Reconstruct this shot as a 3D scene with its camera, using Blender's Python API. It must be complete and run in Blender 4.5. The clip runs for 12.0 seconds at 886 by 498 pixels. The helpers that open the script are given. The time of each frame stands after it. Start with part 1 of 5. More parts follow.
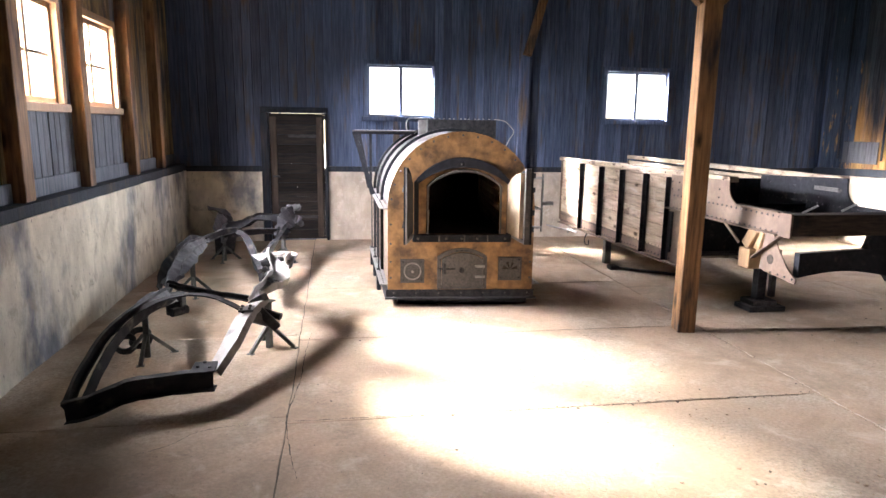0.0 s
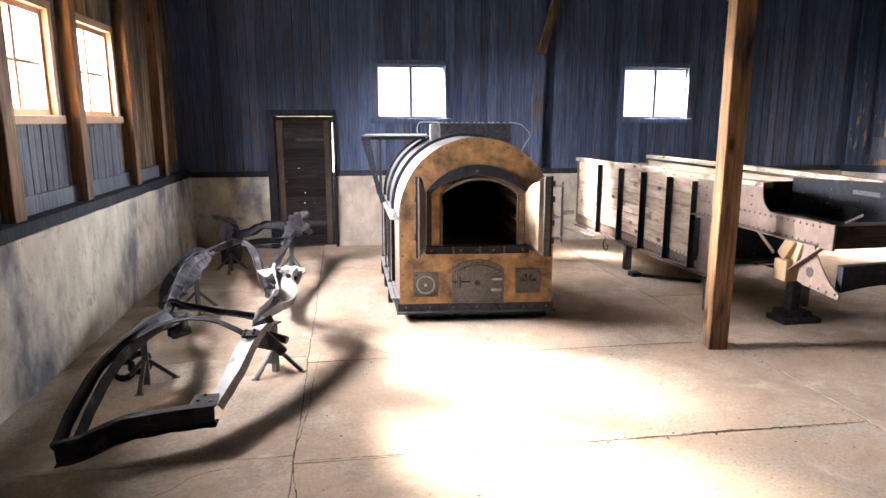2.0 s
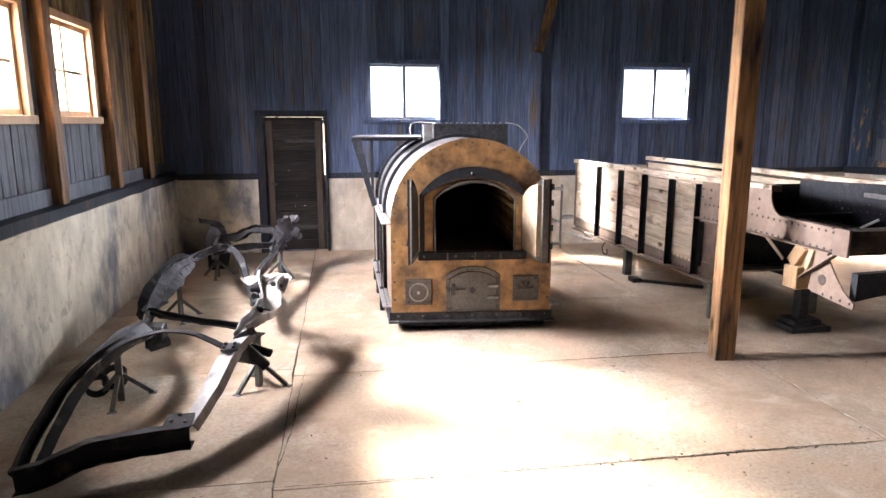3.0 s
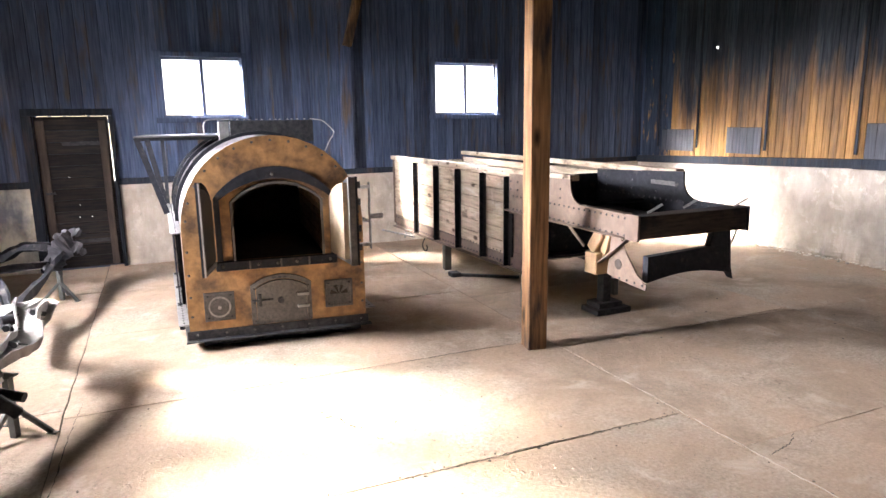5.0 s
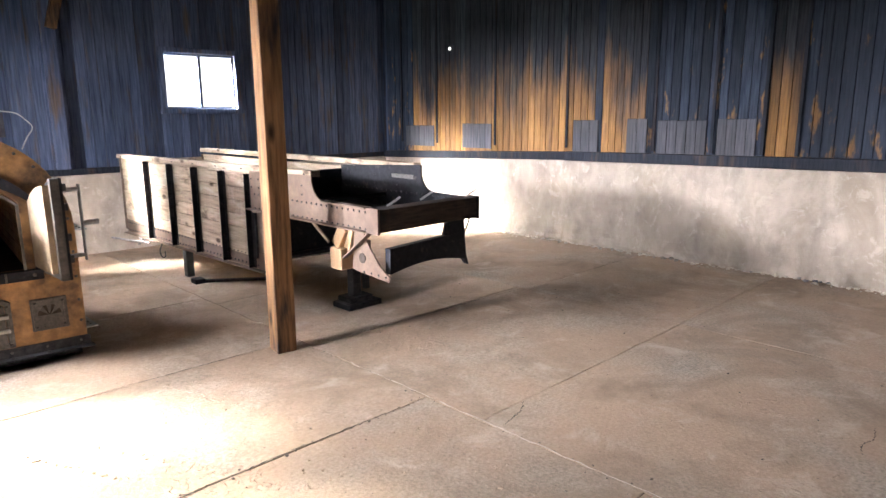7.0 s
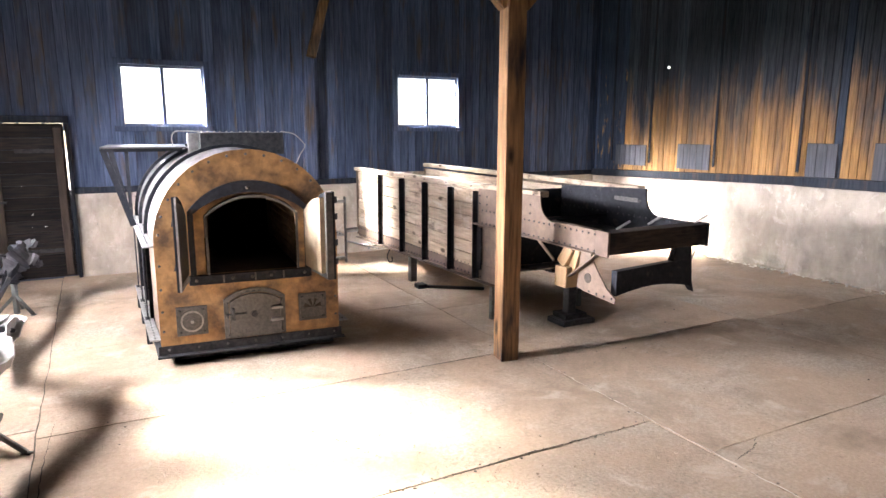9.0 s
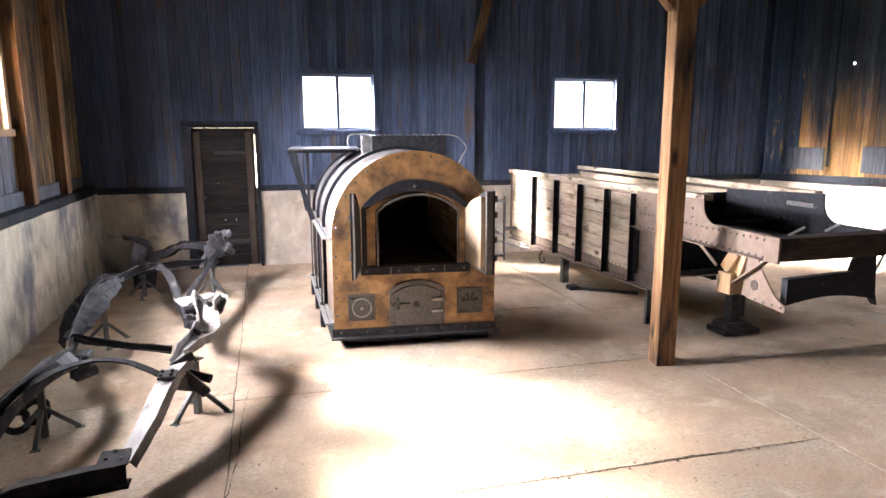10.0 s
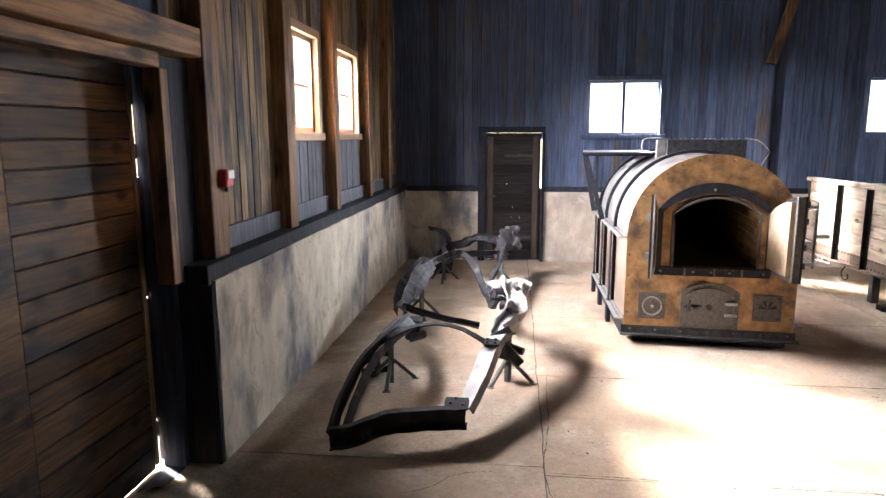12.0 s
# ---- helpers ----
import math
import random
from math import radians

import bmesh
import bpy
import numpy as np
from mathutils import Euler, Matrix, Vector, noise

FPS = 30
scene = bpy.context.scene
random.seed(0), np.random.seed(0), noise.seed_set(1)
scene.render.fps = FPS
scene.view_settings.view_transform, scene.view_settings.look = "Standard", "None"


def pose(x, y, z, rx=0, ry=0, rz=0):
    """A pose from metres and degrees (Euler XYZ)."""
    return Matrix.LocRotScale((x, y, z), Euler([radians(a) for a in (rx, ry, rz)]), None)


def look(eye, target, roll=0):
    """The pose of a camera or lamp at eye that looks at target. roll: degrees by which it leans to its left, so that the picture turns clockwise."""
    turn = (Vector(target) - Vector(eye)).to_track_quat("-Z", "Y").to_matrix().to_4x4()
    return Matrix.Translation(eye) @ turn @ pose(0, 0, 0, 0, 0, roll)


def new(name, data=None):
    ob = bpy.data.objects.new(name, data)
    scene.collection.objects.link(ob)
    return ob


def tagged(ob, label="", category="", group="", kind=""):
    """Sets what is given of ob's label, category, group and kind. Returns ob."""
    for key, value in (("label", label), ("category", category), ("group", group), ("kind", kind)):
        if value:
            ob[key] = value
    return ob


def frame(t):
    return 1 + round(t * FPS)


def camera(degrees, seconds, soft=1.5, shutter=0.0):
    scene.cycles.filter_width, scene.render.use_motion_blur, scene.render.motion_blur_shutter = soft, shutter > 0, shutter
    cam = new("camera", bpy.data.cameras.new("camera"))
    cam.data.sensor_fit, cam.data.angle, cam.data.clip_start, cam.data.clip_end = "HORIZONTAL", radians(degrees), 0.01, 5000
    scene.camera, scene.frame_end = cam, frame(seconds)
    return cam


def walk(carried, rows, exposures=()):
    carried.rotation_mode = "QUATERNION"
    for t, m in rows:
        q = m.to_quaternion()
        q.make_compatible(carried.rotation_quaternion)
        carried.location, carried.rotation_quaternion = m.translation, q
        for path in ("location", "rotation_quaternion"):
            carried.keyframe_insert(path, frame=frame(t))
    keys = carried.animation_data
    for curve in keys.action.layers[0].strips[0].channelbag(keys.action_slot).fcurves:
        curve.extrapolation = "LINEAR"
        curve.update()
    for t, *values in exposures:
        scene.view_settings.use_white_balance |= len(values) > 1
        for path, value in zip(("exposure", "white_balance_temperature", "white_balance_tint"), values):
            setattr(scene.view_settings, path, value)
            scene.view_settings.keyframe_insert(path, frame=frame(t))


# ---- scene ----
cam = camera(68.4, 12.0)
PATH = [
    (0, (-0.272, -0.411, 1.858), (0.052, 1.527, 1.488), 0.8),
    (0.5, (-0.27, -0.394, 1.928), (0.049, 1.546, 1.557), 0.2),
    (1, (-0.244, -0.348, 1.952), (0.064, 1.591, 1.572), 0.1),
    (1.5, (-0.245, -0.204, 1.947), (0.056, 1.736, 1.562), 0.0),
    (2, (-0.253, -0.045, 1.966), (0.039, 1.895, 1.579), 0.0),
    (2.5, (-0.225, 0.088, 1.963), (0.065, 2.029, 1.58), -0.1),
    (4.5, (0.008, 0.503, 1.914), (0.581, 2.38, 1.53), -0.1),
    (5, (0.131, 0.467, 1.916), (0.91, 2.268, 1.527), -0.8),
    (5.5, (0.239, 0.446, 1.913), (1.294, 2.097, 1.512), -0.7),
    (6, (0.262, 0.426, 1.916), (1.555, 1.898, 1.513), 0.2),
    (6.5, (0.323, 0.465, 1.89), (1.711, 1.847, 1.485), -0.1),
    (8.5, (0.077, 0.44, 1.971), (1.166, 2.074, 1.588), -0.7),
    (9, (-0.12, 0.476, 1.997), (0.805, 2.211, 1.629), 0.2),
    (9.5, (-0.208, 0.424, 1.997), (0.523, 2.25, 1.635), -0.0),
    (10, (-0.297, 0.334, 1.987), (0.219, 2.233, 1.629), -0.1),
    (10.5, (-0.406, 0.241, 1.981), (-0.129, 2.19, 1.63), -0.1),
    (11, (-0.529, 0.133, 1.944), (-0.531, 2.104, 1.602), -0.1),
    (11.5, (-0.656, 0.036, 1.958), (-0.853, 1.997, 1.618), 0.0),
    (12, (-0.792, -0.069, 1.967), (-1.014, 1.89, 1.628), -0.1),
]
walk(cam, [(t, look(eye, target, roll)) for t, eye, target, roll in PATH])


# ---- light ----
SUN_TO = Vector((3.72, -2.5, -2.48)).normalized()
world = bpy.data.worlds.new("world")
scene.world = world
world.use_nodes = True
wn = world.node_tree.nodes
sky = wn.new("ShaderNodeTexSky")
sky.sky_type, sky.sun_disc = "NISHITA", False
sky.sun_elevation, sky.sun_rotation = radians(31), math.atan2(-SUN_TO.x, -SUN_TO.y)
world.node_tree.links.new(sky.outputs[0], wn["Background"].inputs[0])
wn["Background"].inputs[1].default_value = 0.15
sun = new("sun", bpy.data.lights.new("sun", "SUN"))
sun.data.energy, sun.data.angle, sun.data.color = 33.0, radians(10), (1.0, 0.91, 0.83)
sun.matrix_world = look((-12, 14, 10), Vector((-12, 14, 10)) + SUN_TO)
scene.view_settings.exposure = 2.15


def sky_panel(x, y, out, away, w, low, high, glow, color=(0.98, 0.93, 1.0)):
    """An added lamp in place of bright sky seen through a window: a panel outside, above the horizon, so that its light
    falls downwards.
    """
    lamp = new("window_light", bpy.data.lights.new("window_light", "AREA"))
    lamp.data.shape, lamp.data.size, lamp.data.size_y = "RECTANGLE", w, high - low
    lamp.data.energy, lamp.data.color = glow * w * (high - low), color
    eye = Vector((x, y, (low + high) / 2)) + away * Vector(out)
    lamp.matrix_world = look(eye, eye - Vector(out) - Vector((0, 0, 0.25)))


# The room: x from LX to RX, back wall at BY
LX, RX, BY, FY, TOP = -2.72, 8.40, 10.31, -3.6, 4.7


def glow_panel(x, y, z, to, away, size, glow, color=(1.0, 0.94, 0.92)):
    """An added lamp in place of bright haze, outside an opening at (x, y, z): its light goes in along to."""
    lamp = new("window_light", bpy.data.lights.new("window_light", "AREA"))
    lamp.data.shape, lamp.data.size, lamp.data.size_y = "RECTANGLE", size[0], size[1]
    lamp.data.energy, lamp.data.color = glow * size[0] * size[1], color
    way = Vector(to).normalized()
    eye = Vector((x, y, z)) - away * way
    lamp.matrix_world = look(eye, eye + way)


sky_panel(-0.50, BY, (0, 1, 0), 1.3, 1.9, 2.70, 3.95, 210)
sky_panel(2.60, BY, (0, 1, 0), 1.9, 2.2, 2.60, 3.40, 200, (0.86, 0.90, 1.0))
sky_panel(3.75, BY, (0, 1, 0), 1.3, 1.4, 2.70, 3.95, 200)
sky_panel(7.00, BY, (0, 1, 0), 1.9, 2.4, 2.35, 3.30, 480, (0.88, 0.91, 1.0))
sky_panel(LX, 6.25, (-1, 0, 0), 0.80, 2.2, 2.95, 3.60, 330)
sky_panel(LX, 7.30, (-1, 0, 0), 1.6, 3.6, 2.75, 3.45, 380)
sky_panel(LX, 7.00, (-1, 0, 0), 3.0, 5.0, 2.72, 3.15, 340)
sky_panel(LX, 8.70, (-1, 0, 0), 3.2, 2.4, 2.75, 3.90, 400)
for y in (5.70, 7.16):
    sky_panel(LX, y, (-1, 0, 0), 0.15, 0.9, 2.05, 2.86, 28, (0.88, 0.95, 1.0))
# Added lamps aimed to brighten the wagon's far end and the east corner.
glow_panel(0.80, BY, 2.42, (2.64, -0.80, -1.5), 2.2, (0.7, 0.6), 14000)
glow_panel(4.83, BY, 2.42, (3.57, -1.60, -2.1), 2.2, (0.8, 0.6), 6000)


# ---- materials ----
def surface(name, base, second, rough=0.8, metal=0.0, grain=(8, 8, 8), stain=1.2, bump=0.15, vary=0.0, third=None, third_at=0.6, third_scale=2.0, third_stretch=(1, 1, 1), soft=0.08, own=True, shade_up=None):
    """Procedural surface: fine grain between two colours, broad stains in a third, bump, and a random tone per object.
    The third colour can thin out with height, which paints in shade above.
    """
    m = bpy.data.materials.new(name)
    m.use_nodes = True
    nt = m.node_tree
    bsdf = nt.nodes["Principled BSDF"]
    bsdf.inputs["Metallic"].default_value = metal
    tc = nt.nodes.new("ShaderNodeNewGeometry")
    mp = nt.nodes.new("ShaderNodeMapping")
    mp.inputs["Scale"].default_value = grain
    nt.links.new(tc.outputs["Position"], mp.inputs[0])
    info = nt.nodes.new("ShaderNodeObjectInfo")
    if vary:
        mv = nt.nodes.new("ShaderNodeVectorMath")
        mv.operation = "SCALE"
        mv.inputs["Scale"].default_value = 37.0
        cb = nt.nodes.new("ShaderNodeCombineXYZ")
        for k in range(3):
            nt.links.new(info.outputs["Random"], cb.inputs[k])
        nt.links.new(cb.outputs[0], mv.inputs[0])
        nt.links.new(mv.outputs[0], mp.inputs["Location"])
    n1 = nt.nodes.new("ShaderNodeTexNoise")
    n1.inputs["Scale"].default_value, n1.inputs["Detail"].default_value, n1.inputs["Roughness"].default_value = 1.0, 8, 0.62
    nt.links.new(mp.outputs[0], n1.inputs["Vector"])
    r1 = nt.nodes.new("ShaderNodeValToRGB")
    r1.color_ramp.elements[0].position, r1.color_ramp.elements[1].position = 0.32, 0.68
    r1.color_ramp.elements[0].color, r1.color_ramp.elements[1].color = (*base, 1), (*second, 1)
    nt.links.new(n1.outputs["Fac"], r1.inputs[0])
    col = r1.outputs[0]
    n2 = nt.nodes.new("ShaderNodeTexNoise")
    n2.inputs["Scale"].default_value, n2.inputs["Detail"].default_value = stain, 5
    nt.links.new(tc.outputs["Position"], n2.inputs["Vector"])
    if third:
        n3 = nt.nodes.new("ShaderNodeTexNoise")
        n3.inputs["Scale"].default_value, n3.inputs["Detail"].default_value, n3.inputs["Roughness"].default_value = third_scale, 7, 0.6
        m3 = nt.nodes.new("ShaderNodeMapping")
        m3.inputs["Scale"].default_value = third_stretch
        nt.links.new(tc.outputs["Position"], m3.inputs[0])
        if vary and own:
            nt.links.new(mv.outputs[0], m3.inputs["Location"])
        nt.links.new(m3.outputs[0], n3.inputs["Vector"])
        r3 = nt.nodes.new("ShaderNodeValToRGB")
        r3.color_ramp.elements[0].position, r3.color_ramp.elements[1].position = third_at - soft, third_at + soft
        fac = n3.outputs["Fac"]
        # less of the third colour higher up: the wall's upper shade painted in
        if shade_up:
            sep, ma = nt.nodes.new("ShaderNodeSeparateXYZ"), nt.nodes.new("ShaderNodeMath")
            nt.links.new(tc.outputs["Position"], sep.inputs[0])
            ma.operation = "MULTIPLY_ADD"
            ma.inputs[1].default_value, ma.inputs[2].default_value = -shade_up[1], shade_up[0] * shade_up[1]
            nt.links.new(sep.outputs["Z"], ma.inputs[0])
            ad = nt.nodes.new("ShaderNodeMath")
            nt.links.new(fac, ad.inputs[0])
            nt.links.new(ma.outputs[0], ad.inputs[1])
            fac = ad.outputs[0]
        nt.links.new(fac, r3.inputs[0])
        mx = nt.nodes.new("ShaderNodeMixRGB")
        nt.links.new(r3.outputs[0], mx.inputs[0])
        nt.links.new(col, mx.inputs[1])
        rt = nt.nodes.new("ShaderNodeValToRGB")
        rt.color_ramp.elements[0].position, rt.color_ramp.elements[1].position = 0.30, 0.70
        rt.color_ramp.elements[0].color, rt.color_ramp.elements[1].color = (*[0.5 * c for c in third], 1), (*[1.25 * c for c in third], 1)
        nt.links.new(n1.outputs["Fac"], rt.inputs[0])
        nt.links.new(rt.outputs[0], mx.inputs[2])
        col = mx.outputs[0]
    hsv = nt.nodes.new("ShaderNodeHueSaturation")
    nt.links.new(col, hsv.inputs["Color"])
    add = nt.nodes.new("ShaderNodeMath")
    add.operation = "MULTIPLY_ADD"
    add.inputs[1].default_value, add.inputs[2].default_value = 0.7, 0.65
    nt.links.new(n2.outputs["Fac"], add.inputs[0])
    val = add.outputs[0]
    if vary:
        a2 = nt.nodes.new("ShaderNodeMath")
        a2.operation = "MULTIPLY_ADD"
        a2.inputs[1].default_value, a2.inputs[2].default_value = vary * 2, 1 - vary
        nt.links.new(info.outputs["Random"], a2.inputs[0])
        a3 = nt.nodes.new("ShaderNodeMath")
        a3.operation = "MULTIPLY"
        nt.links.new(val, a3.inputs[0])
        nt.links.new(a2.outputs[0], a3.inputs[1])
        val = a3.outputs[0]
    nt.links.new(val, hsv.inputs["Value"])
    nt.links.new(hsv.outputs[0], bsdf.inputs["Base Color"])
    rr = nt.nodes.new("ShaderNodeMapRange")
    rr.inputs["To Min"].default_value, rr.inputs["To Max"].default_value = max(rough - 0.12, 0.05), min(rough + 0.12, 1)
    nt.links.new(n1.outputs["Fac"], rr.inputs["Value"])
    nt.links.new(rr.outputs[0], bsdf.inputs["Roughness"])
    bp = nt.nodes.new("ShaderNodeBump")
    bp.inputs["Strength"].default_value, bp.inputs["Distance"].default_value = bump, 0.01
    nt.links.new(n1.outputs["Fac"], bp.inputs["Height"])
    nt.links.new(bp.outputs[0], bsdf.inputs["Normal"])
    return m


def glass_material():
    m = bpy.data.materials.new("window_glass")
    m.use_nodes = True
    nt = m.node_tree
    tr, gl, mx = nt.nodes.new("ShaderNodeBsdfTransparent"), nt.nodes.new("ShaderNodeBsdfGlossy"), nt.nodes.new("ShaderNodeMixShader")
    gl.inputs["Roughness"].default_value = 0.1
    mx.inputs[0].default_value = 0.06
    nt.links.new(tr.outputs[0], mx.inputs[1])
    nt.links.new(gl.outputs[0], mx.inputs[2])
    nt.links.new(mx.outputs[0], nt.nodes["Material Output"].inputs[0])
    return m


CONCRETE = surface("worn_concrete", (0.362, 0.268, 0.192), (0.478, 0.360, 0.264), 0.8, 0, (46, 46, 46), 0.55, 0.22, 0.04, (0.44, 0.385, 0.315), 0.58, 1.1, (1, 1, 1), 0.15)
JOINT = surface("joint_dirt", (0.07, 0.06, 0.05), (0.18, 0.155, 0.125), 0.95)
PLASTER = surface("limewashed_plaster", (0.47, 0.425, 0.345), (0.72, 0.665, 0.55), 0.9, 0, (4.5, 4.5, 2.2), 0.8, 0.4, 0, (0.21, 0.215, 0.235), 0.575, 1.7, (1, 1, 0.6), 0.08)
TAR = surface("tarred_plank", (0.024, 0.038, 0.074), (0.080, 0.102, 0.165), 0.75, 0, (40, 40, 2.2), 0.9, 0.4, 0.35, (0.085, 0.066, 0.056), 0.62, 1.3, (5, 5, 0.9))
TARDARK = surface("blackened_timber", (0.007, 0.010, 0.018), (0.026, 0.031, 0.042), 0.75, 0, (40, 40, 2.2), 0.9, 0.4, 0.35, (0.055, 0.040, 0.034), 0.62, 1.3, (5, 5, 0.9))
DARKDOOR = surface("dark_door_plank", (0.005, 0.006, 0.009), (0.028, 0.021, 0.017), 0.75, 0, (3.0, 30, 40), 1.2, 0.4, 0.5)
RUSTDARK = surface("dark_rusty_steel", (0.022, 0.018, 0.016), (0.075, 0.055, 0.044), 0.75, 0.0, (6, 40, 40), 2.0, 0.2, 0, (0.018, 0.018, 0.020), 0.55, 4.0)
# Black steel parts; also used where shade is put into the colour.
BLACKSTEEL = surface("black_steel_and_shade", (0.007, 0.008, 0.012), (0.020, 0.022, 0.028), 0.7, 0.0, (22, 22, 22), 2.0, 0.15, 0.05, (0.07, 0.062, 0.055), 0.66, 7.0)
PATCH = surface("grey_patch_board", (0.046, 0.050, 0.062), (0.115, 0.118, 0.135), 0.8, 0, (40, 40, 2.2), 1.2, 0.4, 0.15)
PLASTER_PALE = surface("pale_limewash", (0.42, 0.365, 0.305), (0.53, 0.468, 0.395), 0.9, 0, (6, 6, 3), 0.8, 0.4, 0, (0.36, 0.315, 0.27), 0.62, 2.6, (1, 1, 0.8), 0.16)
WORNSTEEL = surface("worn_frame_steel", (0.19, 0.18, 0.175), (0.31, 0.295, 0.285), 0.55, 0.2, (14, 14, 14), 2.0, 0.2, 0.05, (0.07, 0.062, 0.058), 0.66, 6)
# Both plank colours darken with height to paint in the shade above.
WORN = surface("worn_plank_shaded_up", (0.007, 0.014, 0.029), (0.040, 0.054, 0.080), 0.7, 0, (55, 55, 2.6), 0.9, 0.4, 0.38, (0.30, 0.165, 0.060), 0.64, 5.0, (1.5, 1.5, 0.5), 0.05, False, (2.1, 0.06))
AMBER = surface("amber_plank_shaded_up", (0.007, 0.012, 0.021), (0.055, 0.062, 0.074), 0.7, 0, (55, 55, 2.6), 0.9, 0.4, 0.40, (0.30, 0.162, 0.060), 0.48, 1.7, (2.6, 2.6, 0.45), 0.18, False, (2.0, 0.32))
BROWN = surface("brown_plank", (0.085, 0.060, 0.036), (0.40, 0.265, 0.125), 0.7, 0, (50, 50, 2.2), 0.9, 0.4, 0.35, (0.030, 0.036, 0.046), 0.535, 1.6, (2.5, 2.5, 0.7), 0.10)
BEAM = surface("oiled_beam", (0.080, 0.046, 0.025), (0.28, 0.160, 0.078), 0.65, 0, (30, 30, 2.0), 1.2, 0.35, 0.1, (0.026, 0.026, 0.032), 0.60, 2.0, (2.5, 2.5, 0.6), 0.08)
LINTEL = surface("oiled_lintel", (0.075, 0.043, 0.023), (0.36, 0.200, 0.092), 0.65, 0, (30, 2.0, 34), 1.2, 0.35, 0.1, (0.024, 0.026, 0.034), 0.58, 2.0, (2.5, 0.7, 3.0), 0.08)
TRIM = surface("pine_trim", (0.30, 0.17, 0.085), (0.42, 0.25, 0.13), 0.6, 0, (30, 30, 3.0), 1.2, 0.25, 0.1)
GREYBOARD = surface("grey_board", (0.070, 0.080, 0.102), (0.175, 0.187, 0.22), 0.8, 0, (40, 40, 2.2), 1.2, 0.4, 0.15, (0.10, 0.10, 0.11), 0.62, 2.0)
DOORWOOD = surface("door_plank", (0.035, 0.025, 0.018), (0.17, 0.098, 0.046), 0.65, 0, (30, 3.5, 60), 1.2, 0.35, 0.45, (0.022, 0.026, 0.034), 0.55, 2.0, (1, 0.6, 2), 0.1)
DARKWOOD = surface("dark_trim", (0.035, 0.026, 0.022), (0.075, 0.055, 0.042), 0.7, 0, (30, 30, 3), 1.2, 0.3, 0.1)
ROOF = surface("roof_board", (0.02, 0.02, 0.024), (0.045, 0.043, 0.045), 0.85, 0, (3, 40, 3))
STEEL = surface("dark_steel", (0.020, 0.021, 0.025), (0.060, 0.060, 0.062), 0.5, 0.3, (22, 22, 22), 2.0, 0.15, 0.05)
RAWSTEEL = surface("bare_steel", (0.19, 0.188, 0.185), (0.33, 0.325, 0.32), 0.42, 0.5, (18, 18, 18), 2.0, 0.12, 0.05, (0.16, 0.14, 0.12), 0.62, 4)
BARREL = surface("dull_barrel_steel", (0.115, 0.112, 0.112), (0.20, 0.195, 0.195), 0.55, 0.3, (6, 2.5, 6), 2.0, 0.12, 0, (0.10, 0.085, 0.075), 0.60, 3.0, (1, 0.5, 1), 0.12)
IRON = surface("cast_iron", (0.055, 0.053, 0.052), (0.115, 0.11, 0.105), 0.5, 0.5, (40, 40, 40), 3.0, 0.2)
OCHRE = surface("rusted_ochre_plate", (0.24, 0.132, 0.053), (0.41, 0.235, 0.098), 0.5, 0.2, (14, 14, 14), 2.5, 0.15, 0, (0.105, 0.064, 0.038), 0.56, 4.5, (1, 1, 1), 0.12)
SIDEPLATE = surface("brown_side_plate", (0.115, 0.080, 0.060), (0.185, 0.138, 0.108), 0.55, 0.2, (9, 9, 3), 2.0, 0.15, 0, (0.13, 0.085, 0.06), 0.60, 3.0, (1, 1, 0.5), 0.1)
SHEET = surface("crumpled_grey_sheet", (0.055, 0.053, 0.062), (0.120, 0.116, 0.130), 0.6, 0.1, (12, 12, 12), 2.0, 0.2, 0.05, (0.03, 0.028, 0.032), 0.60, 5)
# Near-black for hollows: their shade is put into the colour.
HOLLOWSHADE = surface("hollow_shade", (0.025, 0.022, 0.020), (0.06, 0.05, 0.042), 0.95, 0, (14, 14, 14))
FIREBRICK = surface("fire_brick", (0.26, 0.165, 0.09), (0.44, 0.29, 0.16), 0.9, 0, (14, 14, 14), 3.0, 0.4, 0.15)
REFRACTORY = surface("refractory_block", (0.20, 0.150, 0.098), (0.30, 0.238, 0.162), 0.85, 0, (10, 10, 10), 3.0, 0.2)
OLDWOOD = surface("weathered_board", (0.25, 0.195, 0.145), (0.46, 0.375, 0.285), 0.8, 0, (30, 3.0, 40), 1.5, 0.35, 0.15, (0.15, 0.115, 0.09), 0.60, 3.2, (1, 0.5, 1), 0.04)
RUSTPLATE = surface("brown_painted_plate", (0.092, 0.062, 0.044), (0.158, 0.112, 0.083), 0.6, 0.2, (12, 12, 12), 2.0, 0.15, 0, (0.13, 0.085, 0.06), 0.62, 4)
TIMBER = surface("new_timber", (0.27, 0.175, 0.095), (0.40, 0.27, 0.15), 0.7, 0, (30, 30, 4), 1.5, 0.2)


